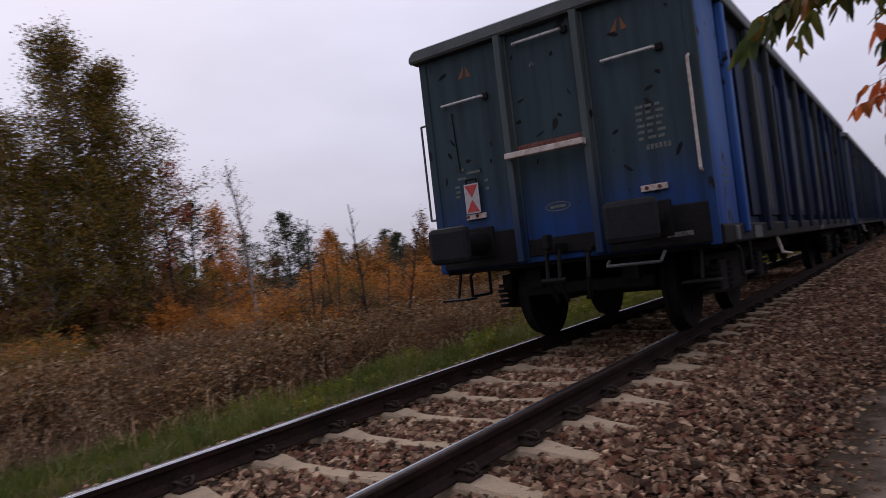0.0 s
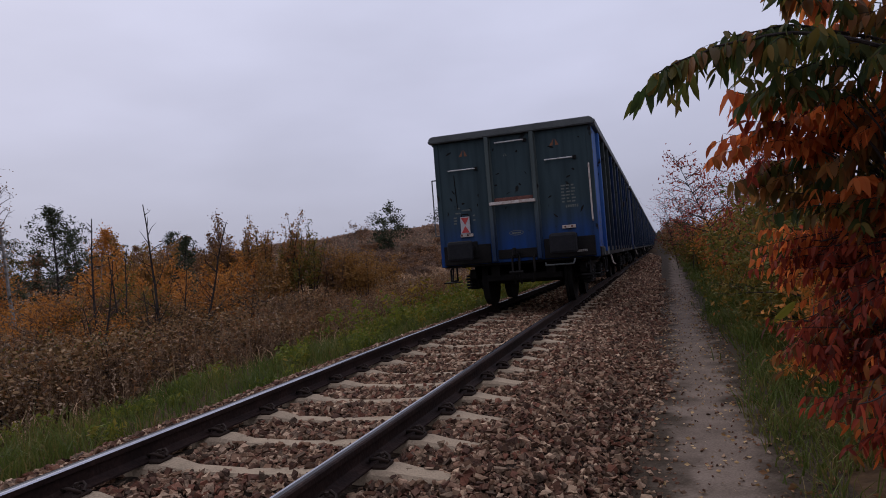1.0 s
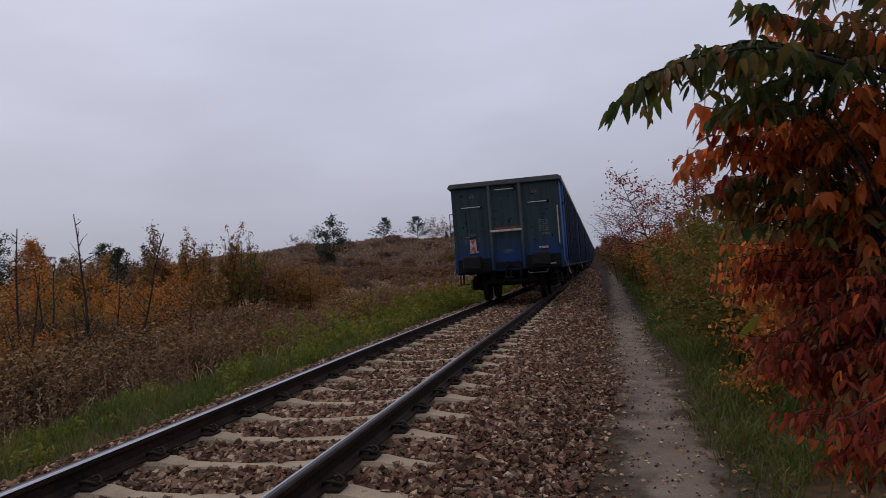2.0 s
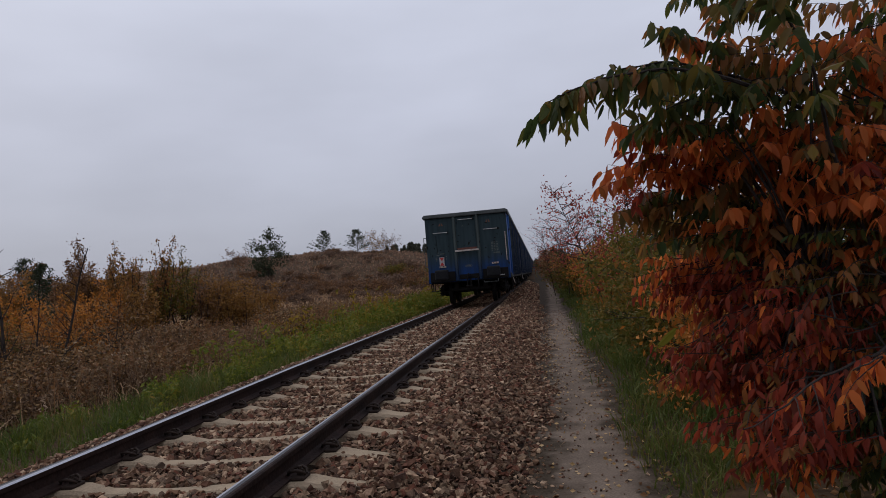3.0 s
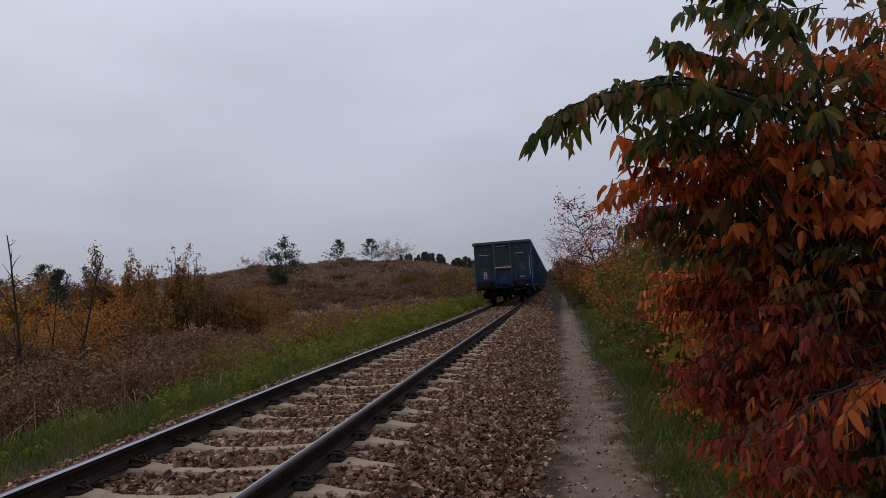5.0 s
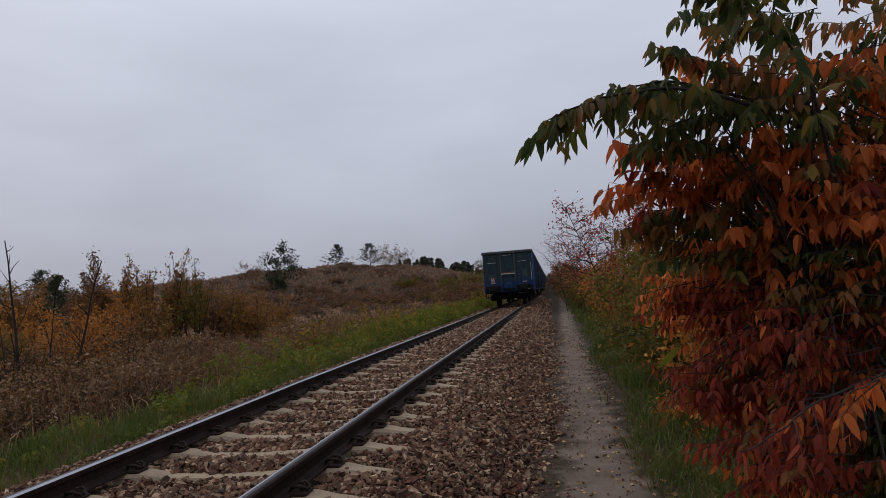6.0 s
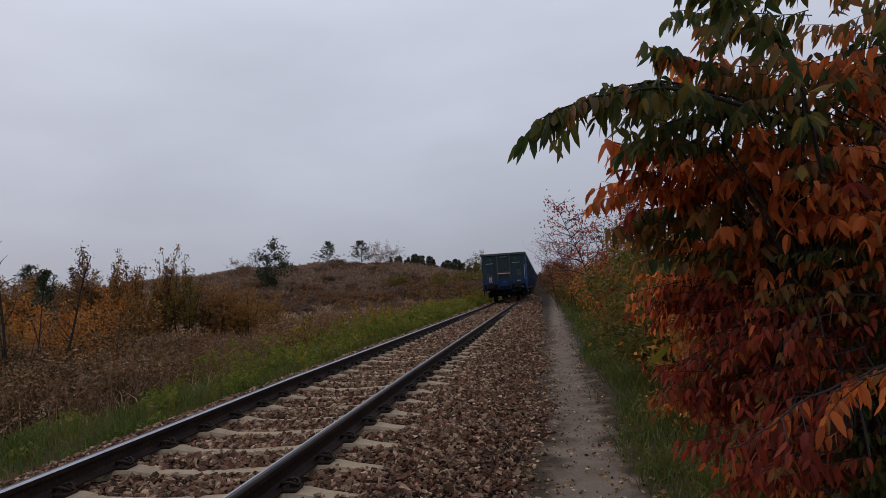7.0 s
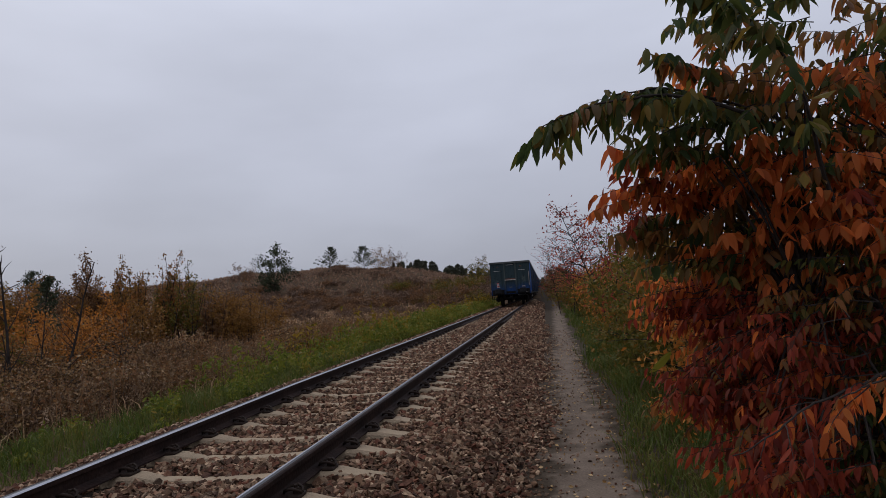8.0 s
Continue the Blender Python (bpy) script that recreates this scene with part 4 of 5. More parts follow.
def shoot_bush(name, label, category, at, h, n, spread, leaf, leaves, size, seed, bare=0.2, flare=0.22, group="", bark=None, thick=1.0):
    """Many upright shoots from one root, each with short rising twigs; leaves along the twigs, few near the ground and the tips."""
    rng = np.random.default_rng(seed)
    t = thing(name, label, category, group)
    wood, points, weight = [], [], []
    for k in range(n):
        a, out = rng.uniform(0, 2 * math.pi), math.sqrt(rng.uniform())
        foot = np.array([math.cos(a), math.sin(a), 0]) * spread * out * 0.55 + np.array([0, 0, -0.1])
        hh = h * (1.0 if k == 0 else rng.uniform(0.68, 1.0) * (1 - 0.2 * out))
        pts, rad = limb(rng, foot, (math.cos(a) * flare * out, math.sin(a) * flare * out, 1), hh, (0.0055 * h + 0.004) * thick, 8, 0, 0.05)
        wood.append(tube(pts, rad, 5))
        m = int(6 + hh * 2.6)
        for q in range(m):
            f = bare + (0.97 - bare) * (q + rng.uniform()) / m
            i = min(int(f * 8), 7)
            p = pts[i] + (pts[i + 1] - pts[i]) * (f * 8 - i)
            b = rng.uniform(0, 2 * math.pi)
            ln = spread * rng.uniform(0.25, 0.55) * (1.2 - f)
            tp, tr_ = limb(rng, p, (math.cos(b), math.sin(b), rng.uniform(0.6, 1.5)), ln + 0.08, (0.0016 * h + 0.002) * thick, 4, -0.02, 0.14)
            wood.append(tube(tp, tr_, 3))
            fine = np.linspace(0, 4, 9)
            dense = np.stack([np.interp(fine, np.arange(5), tp[:, c]) for c in range(3)], -1)
            points.append(dense[2:])
            weight.append(np.full(7, (ln + 0.1) * (0.6 + 0.4 * math.sin(math.pi * f))))
        points.append(pts[5:])
        weight.append(np.full(4, 0.12))
    v, f = joined(wood)
    np_mesh("trunk", v, f, bark or M_BARK, t)
    allp, pw = np.concatenate(points), np.concatenate(weight)
    c = allp[rng.choice(len(allp), leaves, p=pw / pw.sum())] + rng.normal(size=(leaves, 3)) * (0.03 + 0.035 * spread)
    lv, lf = leaf_quads(rng, c, size, droop=0.25, slim=0.7)
    np_mesh("crown", lv, lf, M_LEAF[leaf], t)
    t.location = (at[0], at[1], float(ground_z(at[0], at[1])))
    return t


def conifer(name, label, at, h, spread, seed, leaves=2600, size=0.16, leaf="pine"):
    rng = np.random.default_rng(seed)
    t = thing(name, label, "pine tree")
    pts, rad = limb(rng, (0, 0, -0.1), (0, 0, 1), h, 0.014 * h, 8, 0, 0.03)
    wood, tips = [tube(pts, rad, 6)], []
    for k in range(int(9 + h * 2)):
        f = 0.12 + 0.86 * k / (9 + h * 2)
        i = min(int(f * 8), 7)
        p = pts[i] + (pts[i + 1] - pts[i]) * (f * 8 - i)
        for b in range(5):
            a = rng.uniform(0, 2 * math.pi)
            ln = 1.9 * spread * (1.05 - f) * rng.uniform(0.55, 1.15) + 0.05
            lp, lr = limb(rng, p, (math.cos(a), math.sin(a), 0.25 + 0.6 * f), ln, 0.004 * h * (1.1 - f), 4, -0.03, 0.1)
            wood.append(tube(lp, lr, 3))
            tips.append(lp[2:])
    v, f = joined(wood)
    np_mesh("trunk", v, f, M_BARK, t)
    allp = np.concatenate(tips)
    c = allp[rng.integers(0, len(allp), leaves)] + rng.normal(size=(leaves, 3)) * np.array([0.06, 0.06, 0.04]) * spread
    lv, lf = leaf_quads(rng, c, size, slim=0.35)
    np_mesh("crown", lv, lf, M_LEAF[leaf], t)
    t.location = (at[0], at[1], float(ground_z(at[0], at[1])))
    return t


def by(az, r):
    """A place on the ground by its bearing from the footpath's start and its distance."""
    return 2.44 + r * math.sin(radians(az)), -3.9 + r * math.cos(radians(az))


def tall(az, r, el):
    """The height of a tree whose top stands at that elevation over the field."""
    x, y = by(az, r)
    return 1.16 + r * math.tan(radians(el)) - float(ground_z(x, y))


# tall birches beside the field
for az, r, h, sp, n, sd in ((-62.9, 30, 19.7, 2.7, 31000, 1), (-58.9, 31, 17.6, 2.7, 29000, 2), (-67.6, 30, 14.2, 2.7, 24000, 3), (-72, 31, 14, 2.6, 14000, 4), (-61.4, 29, 11.5, 2.0, 13000, 5), (-65.9, 28.5, 11.5, 2.1, 14000, 6)):
    tree("birch_tree", "tall birch with thinning green-brown autumn leaves", "birch tree", by(az, r), tall(az, r, h), sp, "birch", n, 0.115, sd, M_BIRCHBARK, 0.12, "plume", 1, 0.95, 130, "birches at the field's edge")
tree("rowan_tree", "small dark reddish tree between the birches", "tree", by(-57.0, 30), tall(-57, 30, 10.5), 1.3, "crimson", 2000, 0.11, 8, None, 0.4)
for az, r, h, sp, sd in ((-66, 26, 1.5, 1.0, 11), (-61.5, 25, 1.3, 1.1, 12), (-57.5, 28, 2.2, 1.2, 13), (-70, 25, 1.5, 1.2, 14), (-54.5, 29, 1.7, 1.0, 15), (-67.5, 29, 3.6, 2.0, 16), (-63.8, 30, 3.4, 2.0, 18), (-60.2, 29, 3.6, 2.0, 20), (-70.5, 29, 3.4, 2.0, 22), (-57.6, 32, 3.2, 1.9, 24)):
    shoot_bush("undergrowth_shrub", "low orange-brown shrub under the birches", "shrub", by(az, r), h, 12, sp, "rust" if sd % 2 else "brown", int(1500 * h * sp), 0.095, sd, 0.05, 0.35, "shrubs under the birches")
# behind the field, from the birches on
conifer("spruce_tree", "dark green young spruce behind the birches", by(-56.0, 34), tall(-56, 34, 7.6), 1.9, 21, 3600)
tree("orange_birch", "slim birch in bright orange leaf", "birch tree", by(-53.2, 36), tall(-53.2, 36, 7.1), 1.8, "rust", 7000, 0.12, 22, M_BIRCHBARK, 0.1, "cone", 1, 1.3)
tree("bare_birch", "tall slender birch with few pale leaves remaining", "birch tree", by(-51.2, 34), tall(-51.2, 34, 10.2), 1.1, "gold", 420, 0.09, 23, M_BIRCHBARK, 0.3, "column", 1, 1.0, 44)
conifer("pine_tree", "dark young pine behind the field", by(-48.4, 38), tall(-48.4, 38, 5.9), 2.0, 24, 4200)
shoot_bush("orange_shrub", "wide orange-leaved shrub in the dry field", "shrub", by(-46.8, 25), tall(-46.8, 25, 1.5), 16, 1.9, "rust", 7500, 0.085, 25, 0.1, 0.5)
shoot_bush("orange_birch", "young birch with glowing orange leaves and dark stems", "birch tree", by(-43.8, 21), tall(-43.8, 21, 3.0), 9, 1.5, "rust", 5600, 0.08, 26, 0.15, 0.35)
shoot_bush("orange_birch", "young birch with gold and orange leaves", "birch tree", by(-42.2, 40), tall(-42.2, 40, 4.0), 8, 2.0, "gold", 8000, 0.11, 27, 0.1, 0.15)
conifer("pine_tree", "small dark pine among orange birches", by(-39.9, 55), tall(-39.9, 55, 3.7), 1.8, 28, 3200)
conifer("pine_tree", "small dark pine among orange birches", by(-44.6, 50), tall(-44.6, 50, 3.9), 1.7, 29, 3000)
tree("orange_birch", "slender birch with thin orange crown", "birch tree", by(-45.6, 46), tall(-45.6, 46, 4.2), 1.5, "rust", 4500, 0.12, 30, M_BIRCHBARK, 0.1, "cone", 1, 1.2)
for az, r, h, leaf, n, sp, lv_n, sd in ((-37.2, 34, 5.1, "brown", 9, 1.9, 6200, 31), (-36.0, 32, 3.4, "gold", 8, 1.4, 2600, 32), (-34.2, 32, 4.9, "gold", 7, 1.3, 2300, 33),
                                        (-33.2, 31, 5.1, "bronze", 7, 1.2, 1700, 34), (-31.8, 31, 4.0, "bronze", 8, 1.3, 1600, 35), (-30.7, 30, 4.1, "olive", 7, 1.2, 1500, 36),
                                        (-29.4, 31, 4.4, "bronze", 6, 1.1, 1300, 37), (-35.1, 30, 2.4, "rust", 8, 1.2, 1700, 38), (-32.4, 29, 2.2, "gold", 8, 1.2, 1500, 39), (-38.6, 30, 2.0, "rust", 7, 1.3, 1300, 40), (-28.3, 30, 1.6, "brown", 7, 1.0, 800, 41)):
    shoot_bush("young_birch", "young birch with upright dark shoots and sparse gold-brown leaves", "birch tree", by(az, r), tall(az, r, h), n + 4, sp, leaf, int(lv_n * 2.2), 0.09, sd, 0.32, 0.2, "birch thicket in the field")
shoot_bush("gold_shrub", "rounded gold-leaved shrub on dark stems in the dry field", "shrub", by(-25.2, 30), tall(-25.2, 30, 2.0), 20, 1.9, "gold", 8500, 0.085, 45, 0.22, 0.28)
shoot_bush("gold_shrub", "olive and gold shrub on dark stems in the dry field", "shrub", by(-26.8, 31), tall(-26.8, 31, 1.4), 14, 1.5, "gold", 4600, 0.085, 46, 0.16, 0.3)
shoot_bush("orange_shrub", "low orange shrub at the edge of the thicket", "shrub", by(-22.9, 27), 1.1, 8, 1.0, "rust", 900, 0.07, 47, 0.1, 0.4)
conifer("spruce_tree", "dark blue-green young spruce beside the thicket", by(-39.7, 44), tall(-39.7, 44, 3.4), 1.3, 48, 3000)
# thicket that fills the field's far side
rr = random.Random(12)
for k in range(40):
    az = rr.uniform(-75, -38.5)
    r = rr.uniform(48, 85)
    leaf = rr.choice(["rust", "gold", "brown", "brown", "birch", "olive"])
    hh = tall(az, r, rr.uniform(1.6, 3.4) if az < -38 else rr.uniform(0.5, 1.6))
    tree("field_tree", "distant autumn birch in brown and orange leaf", "tree", by(az, r), hh, rr.uniform(0.9, 1.7), leaf, 1900, 0.20, 100 + k, None, 0.05, rr.choice(["oval", "cone", "oval"]), rr.choice([1, 2]), 1.3, 20, "thicket across the field")
for az, r, h, sd in ((-62, 60, 6, 161), (-47, 70, 4.4, 162), (-66, 70, 6, 163), (-72, 60, 6, 164), (-52, 66, 4.6, 165)):
    conifer("pine_tree", "dark pine behind the autumn thicket", by(az, r), tall(az, r, h), 2.2, sd, 2600, 0.22)
# leafless saplings in front
for az, r, h, n, sp, sd in ((-42.8, 15.5, 5.9, 1, 1.7, 51), (-43.7, 15.5, 5.2, 1, 1.4, 52), (-40.9, 15.5, 4.5, 1, 1.6, 53), (-42.2, 15, 1.0, 4, 1.4, 54), (-45.5, 14, 2.0, 3, 0.8, 55), (-44.3, 16, 2.9, 2, 0.9, 56)):
    shoot_bush("bare_sapling", "thin leafless dark sapling standing in dry weeds", "sapling", by(az, r), tall(az, r, h), n, sp, "brown", 24, 0.05, sd, 0.12, 0.12, "bare saplings by the verge", None, 1.7)

for az, r, h, sd in ((-44.6, 12.5, 1.3, 57), (-47.5, 11.5, 1.0, 58), (-40.4, 13.2, 0.9, 59), (-50.5, 12, 1.1, 60)):
    shoot_bush("verge_shrub", "thin yellow-green shrub among the dry weeds", "shrub", by(az, r), h, 8, 0.9, "olive", 520, 0.055, sd, 0.1, 0.4, "shrubs by the verge")

# undergrowth between the verge and the thicket
UNDER = [("rust", "low orange-leaved shrub in the undergrowth"), ("brown", "low brown shrub in the undergrowth"), ("olive", "low olive-green shrub in the undergrowth"),
         ("gold", "low golden shrub in the undergrowth"), ("rust", "spreading orange shrub in the undergrowth"), ("bramble", "dark tangled shrub in the undergrowth")]
ru = random.Random(77)
low_shrubs = [tree("low_shrub", words, "shrub", by(-50 + 3 * k, 17), 1.5 + 0.1 * k, 0.95, leaf, 3200, 0.062, 700 + k, None, 0.03, "oval", 6, 1.3, 44, "undergrowth in the field") for k, (leaf, words) in enumerate(UNDER)]
for k in range(34):
    az = ru.uniform(-72, -40)
    x, y = by(az, ru.uniform(15, 28))
    c = copy_thing(low_shrubs[ru.choice([0, 1, 1, 2, 3, 4, 5, 5])], Matrix.Translation((x, y, float(ground_z(x, y)))) @ pose(0, 0, 0, 0, 0, ru.uniform(0, 360)))
    s = ru.uniform(0.4, 0.85)
    c.scale = (s * 1.1, s * 1.1, s)

# brambles along the verge of the field
rb = random.Random(31)
patterns = [tree("bramble", "low tangled grey-brown bramble in the field", "bramble", (-6, 3 + k), 0.8 + 0.12 * k, 0.62, "bramble", 2600, 0.055, 600 + k, None, 0.02, "oval", 7, 1.5, 40, "brambles by the verge") for k in range(4)]
for k in range(46):
    y = rb.uniform(-3, 24)
    x = -4.6 - abs(rb.gauss(0, 3.2)) - 0.04 * y
    c = copy_thing(patterns[k % 4], Matrix.Translation((x, y, float(ground_z(x, y)))) @ pose(0, 0, 0, 0, 0, rb.uniform(0, 360)))
    s = rb.uniform(0.6, 1.15)
    c.scale = (s * 1.25, s * 1.25, s)

# the hill: a round dark tree, pines on the crest, woods behind
tree("round_tree", "round dark green tree on the hillside", "tree", by(-22.9, 92), tall(-22.9, 92, 4.5), 1.9, "pine", 3200, 0.26, 61, None, 0.1, "oval", 2, 1.3, 46)
tree("pale_tree", "small pale bare tree on the hill", "tree", by(-25.4, 100), tall(-25.4, 100, 3.2), 1.3, "brown", 500, 0.2, 62, None, 0.15, "oval", 2, 1.2, 30)
conifer("pine_tree", "dark pine on the crest of the hill", by(-18.4, 114), tall(-18.4, 114, 4.4), 1.5, 63, 3200, 0.19)
conifer("pine_tree", "dark pine on the crest of the hill", by(-15.5, 116), tall(-15.5, 116, 4.3), 1.7, 64, 3200, 0.19)
tree("pale_tree", "pale yellowish leafless tree on the hill's crest", "tree", by(-14.2, 118), tall(-14.2, 118, 3.8), 1.9, "gold", 900, 0.2, 65, None, 0.1, "oval", 3, 1.2, 40)
tree("pale_tree", "pale grey scrub tree on the hill's crest", "tree", by(-13.0, 119), tall(-13, 119, 3.6), 1.9, "brown", 800, 0.2, 66, None, 0.1, "oval", 3, 1.2, 40)
wood_tree = conifer("far_spruce", "spruce of the far woods behind the hill, haze in its colour", by(-11.6, 185), 7.0, 0.85, 67, 3000, 0.30, "hazed_wood")
tagged(wood_tree, group="far woods")
for k in range(170):
    near = k < 140
    az = rr.uniform(-13.2, -4.4) if near else rr.uniform(-3.5, 1.5)
    r = rr.uniform(165, 215) if near else rr.uniform(250, 320)
    x, y = by(az, r)
    top = 1.16 + r * math.tan(radians((2.6 - max(0, az + 10.5) * 0.22) if near else rr.uniform(0.7, 1.2)))
    z0 = float(ground_z(x, y))
    sc = max(0.25, (top - z0) * rr.uniform(0.6, 1.1) / 7.0)
    c = copy_thing(wood_tree, Matrix.Translation((x, y, z0)) @ pose(0, 0, 0, 0, 0, rr.uniform(0, 360)))
    wide = rr.uniform(0.9, 1.5)
    c.scale = (sc * wide, sc * wide, sc)
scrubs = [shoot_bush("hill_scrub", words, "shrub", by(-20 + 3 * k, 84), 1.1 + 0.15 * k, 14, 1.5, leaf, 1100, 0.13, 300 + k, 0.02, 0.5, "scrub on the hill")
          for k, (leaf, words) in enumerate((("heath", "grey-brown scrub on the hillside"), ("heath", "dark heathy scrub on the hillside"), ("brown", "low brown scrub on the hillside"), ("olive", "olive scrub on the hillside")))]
for k in range(230):
    band = k < 120
    az = rr.uniform(-29, -13) if band else rr.uniform(-30, -5)
    x, y = by(az, rr.gauss(84, 3.5) if band else rr.uniform(72, 122))
    c = copy_thing(scrubs[rr.choice([0, 0, 1, 1, 2] if band else [0, 0, 1, 2])], Matrix.Translation((x, y, float(ground_z(x, y)))) @ pose(0, 0, 0, 0, 0, rr.uniform(0, 360)))
    s = rr.uniform(0.5, 1.15) if band else rr.uniform(0.3, 0.9)
    c.scale = (s * 1.4, s * 1.4, s)
for k in range(46):
    az = rr.uniform(-13.5, -4.8)
    x, y = by(az, rr.uniform(82, 102))
    c = copy_thing(scrubs[rr.choice([0, 0, 1, 1, 2, 3])], Matrix.Translation((x, y, float(ground_z(x, y)))) @ pose(0, 0, 0, 0, 0, rr.uniform(0, 360)))
    s = rr.uniform(0.8, 1.6)
    c.scale = (s * 1.15, s * 1.15, s)
for az, r, h, sd in ((-8.8, 90, 2.6, 71), (-7.0, 85, 2.2, 72), (-6.3, 100, 3.2, 73), (-9.6, 80, 2.0, 74), (-5.6, 120, 4.5, 75), (-11, 84, 2.2, 76)):
    tree("slope_shrub", "grey-brown shrub at the foot of the hill", "shrub", by(az, r), h, 1.6, "olive" if sd % 2 else "brown", 1100, 0.2, sd, None, 0.05, "oval", 4, 1.2, 26, "shrubs at the hill's foot")

# hedge along the footpath
HEDGE = [  # x, y, height, spread, leaf, leaves, leaf size
    (4.35, 4.2, 2.0, 0.9, "olive", 12600, 0.063), (4.15, 6.6, 1.8, 0.8, "olive", 10800, 0.063), (4.0, 2.7, 1.0, 0.6, "rust", 4200, 0.06), (4.65, 2.6, 2.2, 0.8, "gold", 7200, 0.063),
    (4.65, 9.5, 2.1, 0.9, "olive", 9000, 0.069), (5.35, 6.0, 2.2, 1.0, "olive", 8100, 0.069), (4.55, 12.5, 1.7, 0.8, "rust", 6480, 0.075),
    (5.15, 15.5, 2.2, 1.0, "olive", 7200, 0.081), (4.55, 19, 1.7, 0.9, "rust", 5760, 0.086), (5.35, 22, 2.2, 1.0, "rust", 5760, 0.092)]
FAR_HEDGE = [
    (4.45, 25.5, 1.9, 1.0, "olive", 5400, 0.098), (5.15, 29, 2.4, 1.2, "rust", 5400, 0.103), (4.35, 33, 2.0, 1.1, "olive", 4680, 0.115),
    (4.85, 38, 2.3, 1.3, "brown", 4320, 0.127), (4.35, 43, 2.0, 1.2, "olive", 3960, 0.138), (4.75, 49, 2.4, 1.4, "rust", 3600, 0.149),
    (4.25, 56, 2.3, 1.4, "brown", 3240, 0.161), (4.55, 64, 2.6, 1.6, "olive", 2880, 0.184), (4.15, 74, 2.8, 1.7, "brown", 2700, 0.230),
    (4.25, 86, 3.0, 1.9, "olive", 2520, 0.253), (3.95, 100, 3.4, 2.0, "brown", 2520, 0.287), (3.95, 118, 3.8, 2.3, "brown", 2520, 0.345)]
HEDGE_WORDS = {"olive": "green-yellow leafy shrub beside the footpath", "gold": "yellow-leaved shrub beside the footpath",
               "rust": "orange-leaved shrub beside the footpath", "brown": "brown autumn shrub beside the track"}
for k, (x, y, h, sp, leaf, n, sz) in enumerate(HEDGE + FAR_HEDGE):
    tree("hedge_shrub", HEDGE_WORDS[leaf], "shrub", (x, y), h, sp, leaf, n, sz, 400 + k, None, 0.04, "oval", 5, 1.15, 44, "shrubs along the footpath")
for az, rad, el, sp, n, sd in ((1.9, 31, 4.4, 0.9, 800, 81), (3.6, 29, 4.8, 0.95, 1000, 82), (0.8, 37, 3.2, 1.0, 700, 83), (5.0, 17, 7.6, 0.6, 1700, 84), (6.2, 17.5, 7.0, 0.65, 1800, 85)):
    tree("crimson_tree", "thin half-bare tree with crimson leaves", "tree", by(az, rad), tall(az, rad, el), sp, "crimson", n, 0.075, sd, None, 0.3, "oval", 2, 1.2, 70, "crimson trees by the footpath")


# ---------------------------------------------------------------- the cherry bush over the path
TONES = {"green": {"green": 0.85, "bronze": 0.15}, "dusk": {"green": 0.5, "bronze": 0.35, "orange": 0.15}, "mixed": {"orange": 0.5, "bronze": 0.34, "green": 0.16},
         "orange": {"orange": 0.75, "bronze": 0.2, "red": 0.05}, "bronze": {"bronze": 0.7, "green": 0.3}, "red": {"red": 0.72, "orange": 0.16, "bronze": 0.12},
         "ember": {"red": 0.5, "orange": 0.5}, "dark": {"green": 0.72, "bronze": 0.28}, "wine": {"red": 0.55, "bronze": 0.3, "green": 0.15}}
# clumps of sprays: place, half sizes, how many, tone
UPPER = [((3.12, -1.28, 1.73), (0.36, 0.20, 0.09), 23, "green"), ((3.30, -1.20, 1.63), (0.36, 0.16, 0.07), 17, "dusk"), ((3.28, -1.00, 1.92), (0.38, 0.24, 0.10), 22, "dusk"),
         ((3.66, -1.10, 1.96), (0.34, 0.30, 0.26), 39, "mixed"), ((3.04, -1.02, 1.55), (0.32, 0.16, 0.10), 23, "orange"), ((3.36, -1.15, 1.50), (0.34, 0.16, 0.16), 36, "orange"),
         ((2.98, -0.90, 1.36), (0.22, 0.16, 0.09), 17, "bronze"), ((3.56, -1.34, 1.34), (0.28, 0.16, 0.22), 28, "orange"), ((3.90, -0.95, 1.70), (0.34, 0.30, 0.34), 47, "mixed"),
         ((3.28, -1.35, 2.12), (0.32, 0.25, 0.10), 16, "green"), ((3.30, -1.05, 1.25), (0.36, 0.18, 0.10), 34, "mixed"), ((3.70, -1.15, 1.45), (0.24, 0.20, 0.30), 34, "mixed")]
LOWER = [((3.10, -0.74, 1.05), (0.22, 0.20, 0.13), 68, "ember"), ((3.34, -1.00, 0.96), (0.26, 0.25, 0.18), 88, "red"), ((3.26, -1.34, 0.88), (0.20, 0.18, 0.18), 45, "red"),
         ((3.06, -1.14, 0.72), (0.18, 0.22, 0.11), 50, "red"), ((3.12, -1.52, 0.56), (0.15, 0.18, 0.12), 40, "red"), ((3.66, -1.20, 1.00), (0.30, 0.25, 0.20), 62, "wine"),
         ((4.05, -0.75, 0.80), (0.50, 0.55, 0.50), 330, "dark"), ((3.85, -1.25, 0.35), (0.40, 0.40, 0.40), 220, "dark"), ((3.45, -0.55, 0.80), (0.30, 0.30, 0.35), 138, "wine"),
         ((3.48, -1.36, 1.12), (0.30, 0.15, 0.12), 16, "dusk"), ((3.34, -1.10, 0.48), (0.25, 0.30, 0.16), 75, "wine")]
